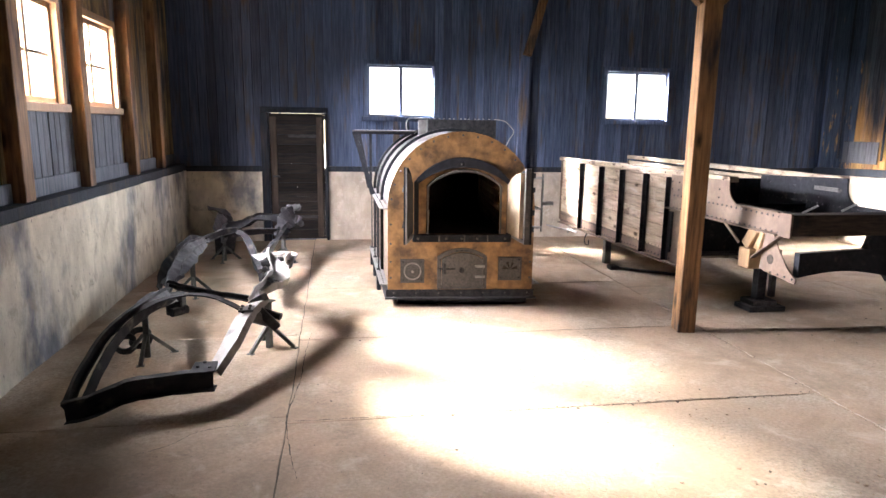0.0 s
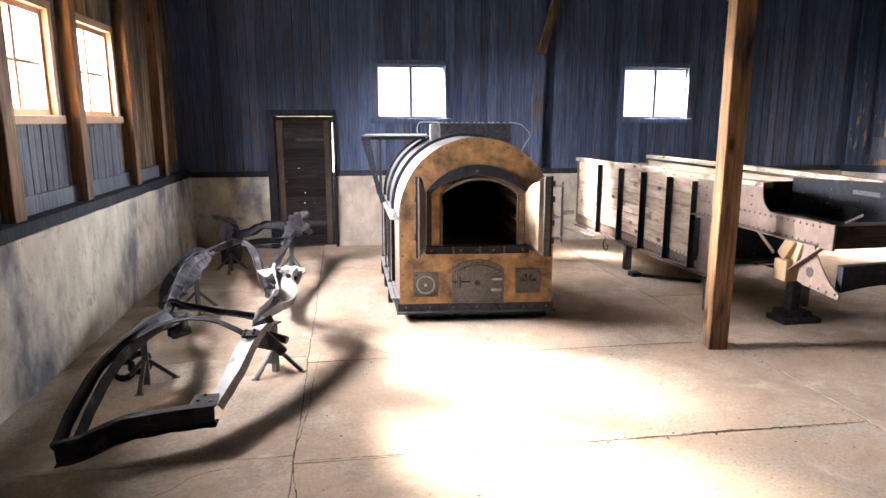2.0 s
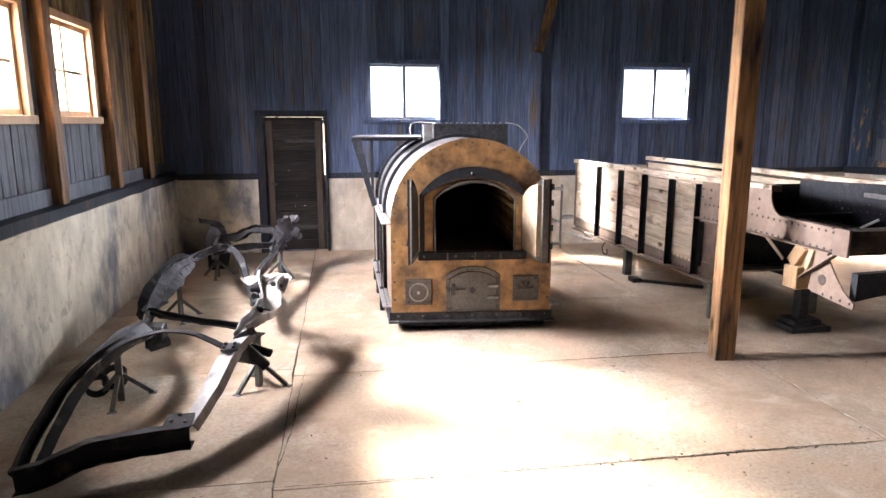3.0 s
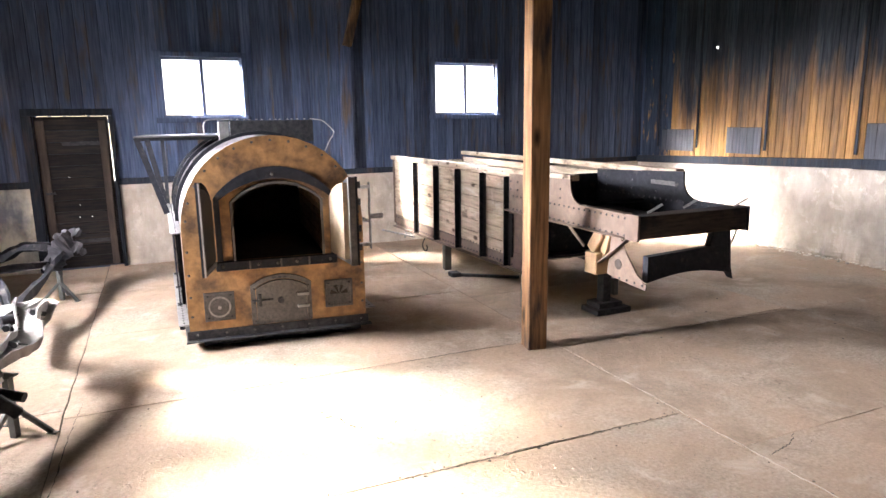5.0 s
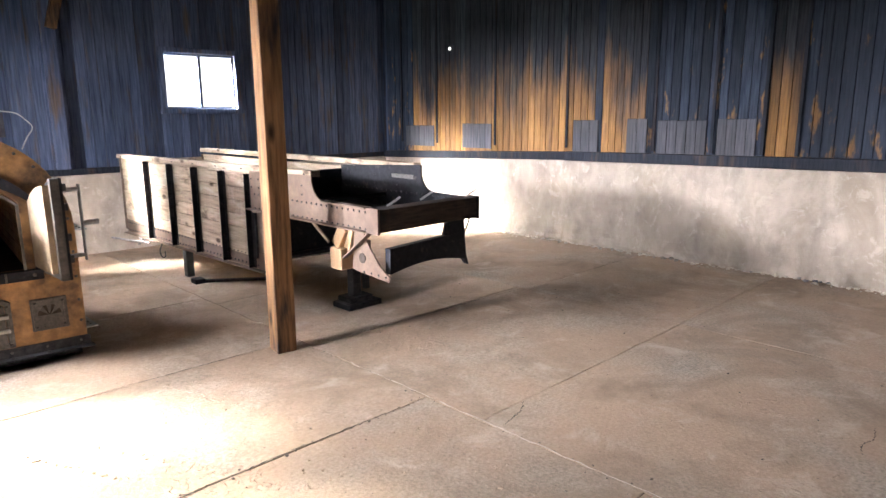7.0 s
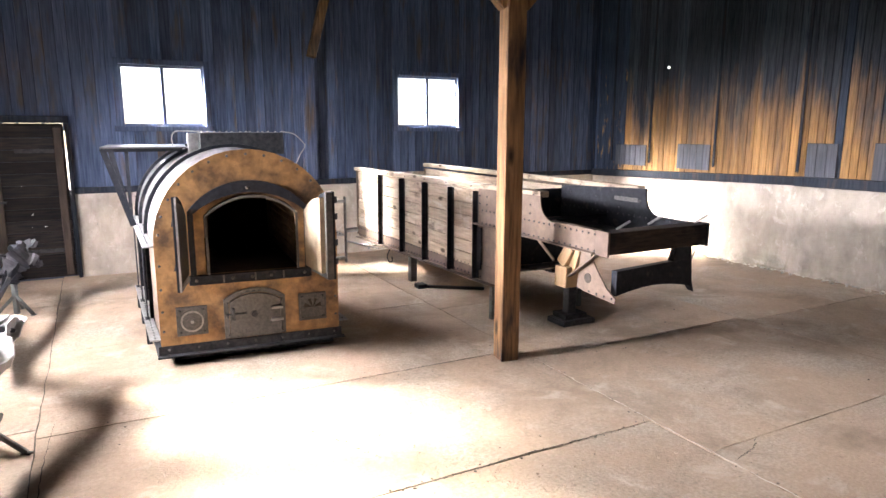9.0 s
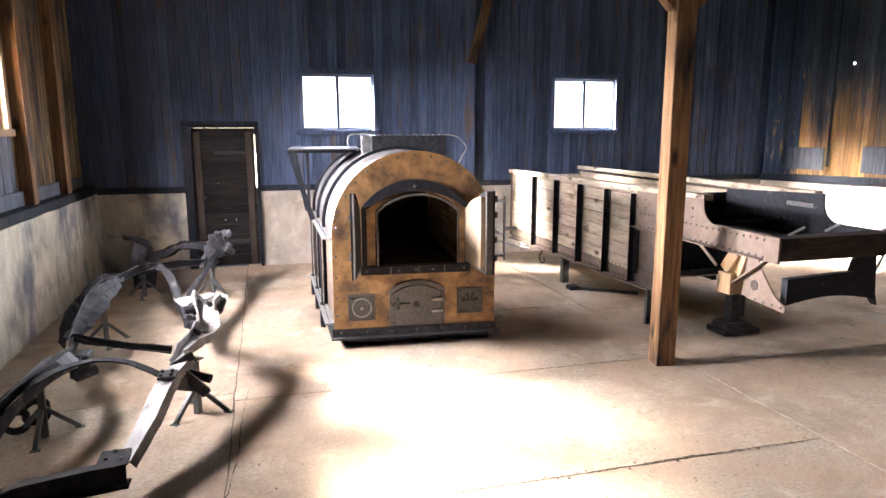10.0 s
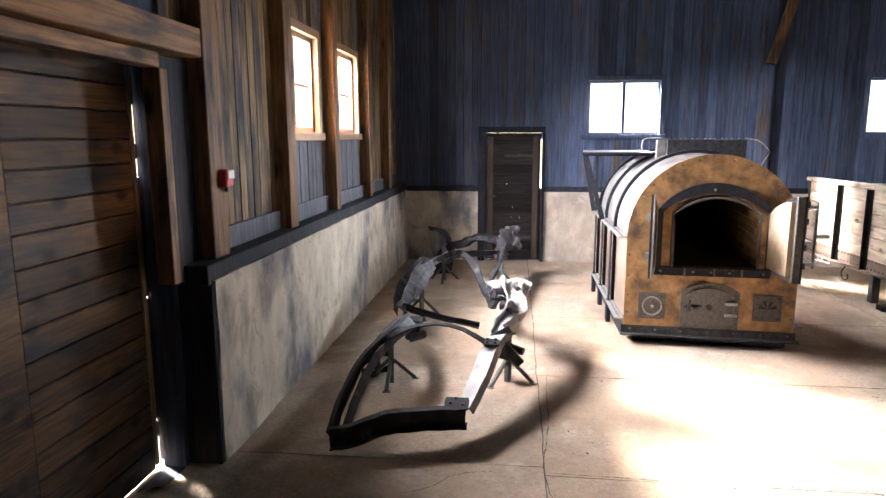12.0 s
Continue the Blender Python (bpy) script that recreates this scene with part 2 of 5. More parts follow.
def speckle(m, scale, at, tone, rough=0.25):
    """Small pits and grit over a surface: darker specks and a rough relief of their own."""
    nt = m.node_tree
    bsdf = nt.nodes["Principled BSDF"]
    old = bsdf.inputs["Base Color"].links[0].from_socket
    geo = nt.nodes.new("ShaderNodeNewGeometry")
    n = nt.nodes.new("ShaderNodeTexNoise")
    n.inputs["Scale"].default_value, n.inputs["Detail"].default_value, n.inputs["Roughness"].default_value = scale, 3, 0.7
    nt.links.new(geo.outputs["Position"], n.inputs["Vector"])
    r = nt.nodes.new("ShaderNodeValToRGB")
    r.color_ramp.elements[0].position, r.color_ramp.elements[1].position = at, at + 0.06
    nt.links.new(n.outputs["Fac"], r.inputs[0])
    mx = nt.nodes.new("ShaderNodeMixRGB")
    nt.links.new(r.outputs[0], mx.inputs[0])
    nt.links.new(old, mx.inputs[1])
    mx.inputs[2].default_value = (*tone, 1)
    nt.links.new(mx.outputs[0], bsdf.inputs["Base Color"])
    bp = nt.nodes.new("ShaderNodeBump")
    bp.inputs["Strength"].default_value, bp.inputs["Distance"].default_value = rough, 0.012
    nt.links.new(n.outputs["Fac"], bp.inputs["Height"])
    nt.links.new(bsdf.inputs["Normal"].links[0].from_socket, bp.inputs["Normal"])
    nt.links.new(bp.outputs[0], bsdf.inputs["Normal"])


speckle(CONCRETE, 26, 0.66, (0.17, 0.135, 0.105), 0.4)


def blotches(m, scale, at, soft, tone, amount, stretch=(1, 1, 1)):
    """Broad uneven stains of another tone."""
    nt = m.node_tree
    bsdf = nt.nodes["Principled BSDF"]
    old = bsdf.inputs["Base Color"].links[0].from_socket
    geo, mp, n, r, mx = [nt.nodes.new("ShaderNode" + k) for k in ("NewGeometry", "Mapping", "TexNoise", "ValToRGB", "MixRGB")]
    mp.inputs["Scale"].default_value = stretch
    n.inputs["Scale"].default_value, n.inputs["Detail"].default_value, n.inputs["Roughness"].default_value, n.inputs["Distortion"].default_value = scale, 9, 0.68, 0.6
    nt.links.new(geo.outputs["Position"], mp.inputs[0])
    nt.links.new(mp.outputs[0], n.inputs["Vector"])
    r.color_ramp.elements[0].position, r.color_ramp.elements[1].position = at - soft, at + soft
    r.color_ramp.elements[1].color = (amount, amount, amount, 1)
    nt.links.new(n.outputs["Fac"], r.inputs[0])
    nt.links.new(r.outputs[0], mx.inputs[0])
    nt.links.new(old, mx.inputs[1])
    mx.inputs[2].default_value = (*tone, 1)
    nt.links.new(mx.outputs[0], bsdf.inputs["Base Color"])


blotches(CONCRETE, 1.1, 0.56, 0.10, (0.235, 0.180, 0.132), 0.75)
blotches(CONCRETE, 2.3, 0.62, 0.06, (0.56, 0.475, 0.385), 0.55)
blotches(CONCRETE, 9.0, 0.64, 0.05, (0.24, 0.185, 0.14), 0.6)
blotches(PLASTER_PALE, 1.6, 0.57, 0.09, (0.30, 0.245, 0.185), 0.65, (1, 1, 0.6))
blotches(PLASTER_PALE, 6.0, 0.60, 0.05, (0.58, 0.52, 0.45), 0.6)
blotches(PLASTER, 5.0, 0.60, 0.06, (0.30, 0.265, 0.205), 0.7, (1, 1, 0.7))
blotches(OLDWOOD, 3.0, 0.58, 0.05, (0.50, 0.45, 0.38), 0.6, (1, 0.5, 1))
blotches(RUSTPLATE, 3.0, 0.57, 0.10, (0.10, 0.068, 0.052), 0.7)


def scuffs(m):
    """Trowel marks and flaked spots in loose patches: short curved ridges in the relief."""
    nt = m.node_tree
    bsdf = nt.nodes["Principled BSDF"]
    geo = nt.nodes.new("ShaderNodeNewGeometry")
    ridge, patch = nt.nodes.new("ShaderNodeTexNoise"), nt.nodes.new("ShaderNodeTexNoise")
    ridge.inputs["Scale"].default_value, ridge.inputs["Detail"].default_value, ridge.inputs["Distortion"].default_value = 7.0, 4, 2.2
    patch.inputs["Scale"].default_value, patch.inputs["Detail"].default_value = 0.9, 4
    r, p = nt.nodes.new("ShaderNodeValToRGB"), nt.nodes.new("ShaderNodeValToRGB")
    r.color_ramp.elements[0].position, r.color_ramp.elements[1].position = 0.56, 0.60
    p.color_ramp.elements[0].position, p.color_ramp.elements[1].position = 0.55, 0.66
    mul = nt.nodes.new("ShaderNodeMath")
    mul.operation = "MULTIPLY"
    for n, ramp, k in ((ridge, r, 0), (patch, p, 1)):
        nt.links.new(geo.outputs["Position"], n.inputs["Vector"])
        nt.links.new(n.outputs["Fac"], ramp.inputs[0])
        nt.links.new(ramp.outputs[0], mul.inputs[k])
    bp = nt.nodes.new("ShaderNodeBump")
    bp.inputs["Strength"].default_value, bp.inputs["Distance"].default_value = 0.6, 0.012
    nt.links.new(mul.outputs[0], bp.inputs["Height"])
    nt.links.new(bsdf.inputs["Normal"].links[0].from_socket, bp.inputs["Normal"])
    nt.links.new(bp.outputs[0], bsdf.inputs["Normal"])


scuffs(CONCRETE)
speckle(PLASTER_PALE, 18, 0.68, (0.30, 0.28, 0.25), 0.3)
speckle(PLASTER, 18, 0.66, (0.26, 0.25, 0.23), 0.3)
speckle(OCHRE, 30, 0.66, (0.16, 0.10, 0.06), 0.1)
def knots(m, scale, size, tone):
    """Dark knots with a soft ring, scattered over boards."""
    nt = m.node_tree
    bsdf = nt.nodes["Principled BSDF"]
    old = bsdf.inputs["Base Color"].links[0].from_socket
    geo, mp, v, r, mx = [nt.nodes.new("ShaderNode" + k) for k in ("NewGeometry", "Mapping", "TexVoronoi", "ValToRGB", "MixRGB")]
    mp.inputs["Scale"].default_value = scale
    nt.links.new(geo.outputs["Position"], mp.inputs[0])
    nt.links.new(mp.outputs[0], v.inputs["Vector"])
    v.inputs["Scale"].default_value = 1.0
    r.color_ramp.elements[0].position, r.color_ramp.elements[1].position = size * 0.45, size
    r.color_ramp.elements[0].color, r.color_ramp.elements[1].color = (1, 1, 1, 1), (0, 0, 0, 1)
    nt.links.new(v.outputs["Distance"], r.inputs[0])
    nt.links.new(r.outputs[0], mx.inputs[0])
    nt.links.new(old, mx.inputs[1])
    mx.inputs[2].default_value = (*tone, 1)
    nt.links.new(mx.outputs[0], bsdf.inputs["Base Color"])


knots(DOORWOOD, (4.0, 3.6, 5.2), 0.24, (0.018, 0.012, 0.008))
knots(LINTEL, (4.0, 1.9, 5.0), 0.24, (0.03, 0.018, 0.010))
knots(BEAM, (4.2, 4.2, 1.7), 0.18, (0.03, 0.018, 0.010))
knots(OLDWOOD, (4.0, 2.4, 5.0), 0.18, (0.07, 0.05, 0.035))
for m in (TAR, TARDARK, DARKDOOR, WORN, AMBER, BROWN, BEAM, LINTEL, DOORWOOD, DARKWOOD, GREYBOARD, PATCH, OLDWOOD, ROOF, JOINT, HOLLOWSHADE, BLACKSTEEL, RUSTDARK, STEEL, CONCRETE, PLASTER):
    m.node_tree.nodes["Principled BSDF"].inputs["Specular IOR Level"].default_value = 0.18
GLASS = glass_material()
EARTH = surface("outside_ground", (0.25, 0.25, 0.20), (0.35, 0.34, 0.28), 0.9)
# Glowing material for discs that stand in for daylight; no holes are cut.
DAYLIGHT_DISC = bpy.data.materials.new("daylight")
DAYLIGHT_DISC.use_nodes = True
DAYLIGHT_DISC.node_tree.nodes["Principled BSDF"].inputs["Emission Color"].default_value = (1.0, 0.98, 0.92, 1)
DAYLIGHT_DISC.node_tree.nodes["Principled BSDF"].inputs["Emission Strength"].default_value = 1.2
RED = surface("red_plastic", (0.45, 0.02, 0.015), (0.55, 0.03, 0.02), 0.35)
WHITE = surface("white_plastic", (0.7, 0.7, 0.68), (0.8, 0.8, 0.78), 0.4)


# ---- mesh helpers ----
def add_box(bm, x0, x1, y0, y1, z0, z1, m=None):
    vs = [bm.verts.new((x, y, z)) for x in (x0, x1) for y in (y0, y1) for z in (z0, z1)]
    for f in ((0, 1, 3, 2), (4, 6, 7, 5), (0, 4, 5, 1), (2, 3, 7, 6), (0, 2, 6, 4), (1, 5, 7, 3)):
        bm.faces.new([vs[i] for i in f])
    if m is not None:
        bmesh.ops.transform(bm, matrix=m, verts=vs)
    return vs


def box(x0, x1, y0, y1, z0, z1, bevel=0.0):
    bm = bmesh.new()
    add_box(bm, x0, x1, y0, y1, z0, z1)
    if bevel:
        bmesh.ops.bevel(bm, geom=bm.edges[:], offset=bevel, segments=1, affect="EDGES")
    return bm


def bar(p, q, w, d, bevel=0.0, up=(0, 0, 1)):
    """A square bar from p to q."""
    p, q = Vector(p), Vector(q)
    z = (q - p).normalized()
    x = Vector(up).cross(z)
    x = x.normalized() if x.length > 1e-4 else Vector((1, 0, 0))
    y = z.cross(x)
    m = Matrix((x, y, z)).transposed().to_4x4()
    m.translation = p
    bm = bmesh.new()
    add_box(bm, -w / 2, w / 2, -d / 2, d / 2, 0, (q - p).length, m)
    if bevel:
        bmesh.ops.bevel(bm, geom=bm.edges[:], offset=bevel, segments=1, affect="EDGES")
    return bm


def rod(p, q, r, n=10):
    p, q = Vector(p), Vector(q)
    bm = bmesh.new()
    m = Matrix.Translation((p + q) / 2) @ (q - p).to_track_quat("Z", "Y").to_matrix().to_4x4()
    bmesh.ops.create_cone(bm, cap_ends=True, segments=n, radius1=r, radius2=r, depth=(q - p).length, matrix=m)
    return bm


def prism(outline, y0, y1):
    """Extrudes an outline of (x, z) from y0 to y1."""
    bm = bmesh.new()
    a = [bm.verts.new((x, y0, z)) for x, z in outline]
    b = [bm.verts.new((x, y1, z)) for x, z in outline]
    bm.faces.new(a)
    bm.faces.new(b[::-1])
    for i in range(len(a)):
        j = (i + 1) % len(a)
        bm.faces.new((a[i], b[i], b[j], a[j]))
    bmesh.ops.recalc_face_normals(bm, faces=bm.faces)
    return bm


def band(inner, outer, y0, y1):
    """A strip between two outlines of the same count, open at the ends, extruded from y0 to y1."""
    bm = bmesh.new()
    ring = [[bm.verts.new((x, y, z)) for x, z in line] for y in (y0, y1) for line in (inner, outer)]
    i0, o0, i1, o1 = ring
    n = len(inner)
    for k in range(n - 1):
        bm.faces.new((i0[k], i0[k + 1], o0[k + 1], o0[k]))
        bm.faces.new((i1[k], o1[k], o1[k + 1], i1[k + 1]))
        bm.faces.new((i0[k], i1[k], i1[k + 1], i0[k + 1]))
        bm.faces.new((o0[k], o0[k + 1], o1[k + 1], o1[k]))
    for k in (0, n - 1):
        bm.faces.new((i0[k], o0[k], o1[k], i1[k]))
    bmesh.ops.recalc_face_normals(bm, faces=bm.faces)
    return bm


def smooth_path(points, steps=6):
    """Catmull-Rom through points of any number of values."""
    P = [np.array(p, float) for p in points]
    P = [2 * P[0] - P[1], *P, 2 * P[-1] - P[-2]]
    out = []
    for i in range(1, len(P) - 2):
        a, b, c, d = P[i - 1:i + 3]
        for k in range(steps):
            t = k / steps
            out.append(0.5 * (2 * b + (c - a) * t + (2 * a - 5 * b + 4 * c - d) * t * t + (3 * b - a - 3 * c + d) * t ** 3))
    out.append(P[-2])
    return out


def sweep(profile, points, steps=6, closed=True, cap=True, dent=0.0):
    """Sweeps a profile of (side, up) along points of (x, y, z, roll in degrees, scale)."""
    path = smooth_path(points, steps)
    bm = bmesh.new()
    rings = []
    for i, p in enumerate(path):
        a, b = path[max(i - 1, 0)][:3], path[min(i + 1, len(path) - 1)][:3]
        t = Vector(b - a).normalized()
        side = t.cross(Vector((0, 0, 1)))
        side = side.normalized() if side.length > 0.05 else Vector((1, 0, 0))
        up = side.cross(t)
        r = radians(p[3])
        s2, u2 = side * math.cos(r) + up * math.sin(r), up * math.cos(r) - side * math.sin(r)
        k = p[4] * (1 + random.uniform(-dent, dent) * 2.5)
        off = Vector([random.uniform(-dent, dent) * 0.09 for _ in range(3)])
        rings.append([bm.verts.new(Vector(p[:3]) + off + (s2 * u + u2 * v) * k + Vector([random.uniform(-dent, dent) * 0.05 for _ in range(3)])) for u, v in profile])
    n = len(profile)
    for a, b in zip(rings, rings[1:]):
        for k in range(n if closed else n - 1):
            bm.faces.new((a[k], a[(k + 1) % n], b[(k + 1) % n], b[k]))
    if cap and closed:
        bm.faces.new(rings[0][::-1])
        bm.faces.new(rings[-1])
    bmesh.ops.recalc_face_normals(bm, faces=bm.faces)
    return bm


def merge(*bms):
    """Joins bmeshes into the first."""
    out = bms[0]
    for b in bms[1:]:
        tmp = bpy.data.meshes.new("tmp")
        b.to_mesh(tmp)
        b.free()
        out.from_mesh(tmp)
        bpy.data.meshes.remove(tmp)
    return out


def mesh_of(name, bm, material, shade=False):
    me = bpy.data.meshes.new(name)
    bm.to_mesh(me)
    bm.free()
    me.materials.append(material)
    if shade:
        for p in me.polygons:
            p.use_smooth = True
    return me


def part(name, bm, material, parent=None, label="", shade=False):
    ob = new(name, mesh_of(name, bm, material, shade))
    ob.parent = parent
    return tagged(ob, label)


def piece(name, mesh, parent, m=None):
    ob = new(name, mesh)
    ob.parent = parent
    if m is not None:
        ob.matrix_basis = m
    return ob


def thing(name, label, category, m=None, group=""):
    ob = new(name)
    ob.empty_display_size = 0.2
    if m is not None:
        ob.matrix_basis = m
    return tagged(ob, label, category, group)


def setting(name, bm, material, label, category):
    return tagged(part(name, bm, material), label, category, kind="structure")


# ---- structure ----
ground = setting("ground", box(-80, 80, -80, 80, -0.60, -0.40), EARTH, "pale open ground outside the shed", "ground")
floor = setting("floor", box(LX - 0.2, RX + 0.2, FY, BY + 0.2, -0.30, -0.009), JOINT, "cracked concrete floor slabs with dark dirty joints", "floor")
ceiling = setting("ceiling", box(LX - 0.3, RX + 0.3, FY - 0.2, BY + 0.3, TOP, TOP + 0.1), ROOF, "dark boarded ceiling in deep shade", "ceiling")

# Unseen board, added only to block the sun from the first back window.
setting("eaves_north", box(LX - 2.2, 0.3, BY + 0.31, BY + 3.20, TOP, TOP + 0.1), ROOF, "unseen board added outside to keep the sun off a back window", "eaves")


def sheath(name, axis, at, a0, a1, z0, z1, holes, depth, label):
    """An outer wall skin in one plane with openings: holes of (a0, a1, z0, z1)."""
    bm = bmesh.new()
    cuts = sorted({a0, a1, *[h for o in holes for h in o[:2]]})
    for u, v in zip(cuts, cuts[1:]):
        zs = [z0]
        for o in sorted((o for o in holes if o[0] <= u and o[1] >= v), key=lambda o: o[2]):
            zs += [o[2], o[3]]
        zs.append(z1)
        for lo, hi in zip(zs[::2], zs[1::2]):
            if hi - lo > 1e-4:
                if axis == "x":
                    add_box(bm, min(at, at + depth), max(at, at + depth), u, v, lo, hi)
                else:
                    add_box(bm, u, v, min(at, at + depth), max(at, at + depth), lo, hi)
    return setting(name, bm, TAR, label, "wall")


W_BACK = [(0.27, 1.33, 2.00, 2.80), (4.28, 5.38, 2.00, 2.80)]
W_LEFT = [(5.27, 6.14, 2.01, 2.88), (6.70, 7.68, 2.01, 2.88)]
DOOR_BACK = (-1.29, -0.41, 0.0, 2.03)
DOOR_LEFT = (1.2, 3.40, 0.0, 2.36)
wall_north = sheath("wall_north", "y", BY + 0.03, LX - 0.2, RX + 0.2, -0.3, TOP, [*W_BACK, DOOR_BACK], 0.12, "dark tarred plank wall above a pale plaster base")
wall_west = sheath("wall_west", "x", LX - 0.03, FY, BY + 0.03, -0.3, TOP, [*W_LEFT, DOOR_LEFT], -0.14, "brown and grey plank wall on posts above plaster base")
wall_east = sheath("wall_east", "x", RX + 0.06, FY, BY + 0.03, -0.3, TOP, [], 0.12, "dark and orange plank wall, shade painted in above, over pale plaster base")
wall_south = setting("wall_south", box(LX - 0.2, RX + 0.2, FY - 0.12, FY, -0.3, TOP), TAR, "dark plank wall closing the shed", "wall")


def plinth(name, bm, label):
    return setting(name, bm, PLASTER_PALE if name in ("plinth_east", "plinth_east_far", "plinth_north_east") else PLASTER, label, "wall base")


def rough_wall(u0, u1, top0, top1, place, seed, nu=90, nv=14, rough=0.012, crumble=0.0):
    """A plastered low wall with an uneven face and top: place(u, out, z) gives the world place."""
    bm = bmesh.new()
    rows = []
    for i in range(nu + 1):
        u = u0 + (u1 - u0) * i / nu
        top = top0 + (top1 - top0) * i / nu + 0.010 * noise.noise((u * 2.3, seed, 0))
        col = []
        for j in range(nv + 1):
            z = top * j / nv
            out = rough * noise.noise((u * 1.4, z * 1.8, seed)) + 0.4 * rough * noise.noise((u * 7, z * 7, seed))
            if crumble and z < 0.22:
                out += crumble * max(0.0, noise.noise((u * 4.0, z * 5, seed + 3)) + 0.15) * (1 - z / 0.22)
            col.append(bm.verts.new(place(u, out, z)))
        col.append(bm.verts.new(place(u, -0.25, top)))
        rows.append(col)
    for a, b in zip(rows, rows[1:]):
        for j in range(nv + 1):
            bm.faces.new((a[j], b[j], b[j + 1], a[j + 1]))
    for col in (rows[0], rows[-1]):
        bm.faces.new(col + [bm.verts.new((col[-1].co.x, col[-1].co.y, 0))])
    bmesh.ops.recalc_face_normals(bm, faces=bm.faces)
    return bm


PX = -2.537
plinth("plinth_west", rough_wall(3.49, BY - 0.01, 1.14, 1.13, lambda u, o, z: (PX + o, u, z), 1.0), "stained grey limewashed plaster base wall with ledge")
plinth("plinth_north_west", rough_wall(PX - 0.1, -1.40, 1.13, 1.13, lambda u, o, z: (u, BY - 0.02 - o, z), 2.0, 24), "grey plaster base wall beside the door")
plinth("plinth_north_east", rough_wall(-0.37, RX, 1.13, 1.11, lambda u, o, z: (u, BY - 0.02 - o, z), 3.0), "pale plaster base wall under the windows")
plinth("plinth_east", rough_wall(FY, 6.10, 1.355, 1.232, lambda u, o, z: (RX - 0.01 - o, u, z), 4.0, 180, 24, 0.012, 0.17), "pale plaster base wall crumbling along the floor")
plinth("plinth_east_far", rough_wall(6.10, BY - 0.02, 1.232, 1.112, lambda u, o, z: (RX - 0.01 - o, u, z), 4.0, 80, 24, 0.012, 0.17), "pale plaster base wall in the corner")
# Dark board added to paint in the shade on the end face.
setting("end_board", box(LX - 0.13, PX - 0.006, 3.45, 3.485, 0.0, 1.115, 0.004), TARDARK, "added dark board painting in shade on the plaster base end", "board")



# ---- wall planks, posts and trim ----
plank_meshes = {}


def plank(w, h, t, material, tag):
    key = (round(w, 3), round(h, 3), tag)
    if key not in plank_meshes:
        plank_meshes[key] = mesh_of("plank", box(-w / 2, w / 2, 0, t, 0, h, 0.003), material)
    return plank_meshes[key]


def plank_wall(wall, place, a0, a1, z0, z1, holes, width, choose, t=0.026):
    """Upright planks along a wall, cut round its openings. choose(a, z) gives the material."""
    n = round((a1 - a0) / width)
    w = (a1 - a0) / n
    for i in range(n):
        a = a0 + (i + 0.5) * w
        spans = [z0]
        for o in sorted((o for o in holes if o[0] - 0.02 < a < o[1] + 0.02), key=lambda o: o[2]):
            spans += [o[2], o[3]]
        spans.append(z1)
        for lo, hi in zip(spans[::2], spans[1::2]):
            if hi - lo > 0.05:
                m = choose(a, lo)
                proud = random.uniform(-0.003, 0.003)
                piece("plank", plank(w - 0.009, hi - lo, t, m, m.name), wall, place(a, lo, proud))


def north_at(a, z, p):
    return pose(a, BY + 0.004 + p, z, 0, 0, 0)


def west_at(a, z, p):
    return pose(LX - 0.004 - p, a, z, 0, 0, 90)


def east_at(a, z, p):
    return pose(RX + 0.034 + p, a, z, 0, 0, -90)


def holes_round(ws, d=0.06):
    return [(a - d, b + d, c - d, e + d) for a, b, c, e in ws]


plank_wall(wall_north, north_at, LX, RX, 1.12, TOP, holes_round(W_BACK, 0.0) + [(-1.40, -0.37, 0, 2.10)], 0.135, lambda a, z: TAR)
plank_wall(wall_west, west_at, 3.40, BY, 1.14, TOP, holes_round(W_LEFT, 0.0), 0.118, lambda a, z: GREYBOARD if 5.1 < a < 7.9 and z < 1.5 else BROWN)
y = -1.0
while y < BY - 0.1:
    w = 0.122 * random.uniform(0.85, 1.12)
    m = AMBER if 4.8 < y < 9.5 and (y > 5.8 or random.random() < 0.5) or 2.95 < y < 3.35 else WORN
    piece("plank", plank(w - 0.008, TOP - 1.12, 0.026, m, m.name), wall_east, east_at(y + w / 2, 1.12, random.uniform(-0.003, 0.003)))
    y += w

posts = [("wall_post", 3.64, 3.85), ("wall_post", 5.00, 5.18), ("wall_post", 6.38, 6.53), ("wall_post", 7.90, 8.05), ("wall_post", 9.12, 9.30)]
for name, y0, y1 in posts:
    tagged(part(name, box(LX - 0.02, -2.60, y0, y1, 1.235, TOP, 0.006), BEAM), "squared brown timber post standing on the sill", "post", "posts along the wall", "structure")
setting("sill_west", box(LX - 0.02, -2.555, 3.44, BY - 0.02, 1.12, 1.235, 0.006), TARDARK, "blackened sill beam on the plaster base", "sill beam")
setting("sill_north_west", box(-2.55, -1.40, BY - 0.05, BY - 0.005, 1.115, 1.20, 0.004), TARDARK, "blackened rail along the back wall", "sill beam")
setting("sill_north_east", box(-0.37, RX - 0.08, BY - 0.05, BY - 0.005, 1.115, 1.20, 0.004), TARDARK, "blackened rail along the back wall", "sill beam")
for y0, y1 in ((3.86, 4.99), (5.19, 6.37), (6.54, 7.89), (8.06, 9.11), (9.31, 10.2)):
    setting("baseboard", box(LX + 0.004, LX + 0.034, y0, y1, 1.236, 1.385, 0.004), GREYBOARD, "pale grey board at the foot of the planks", "baseboard")


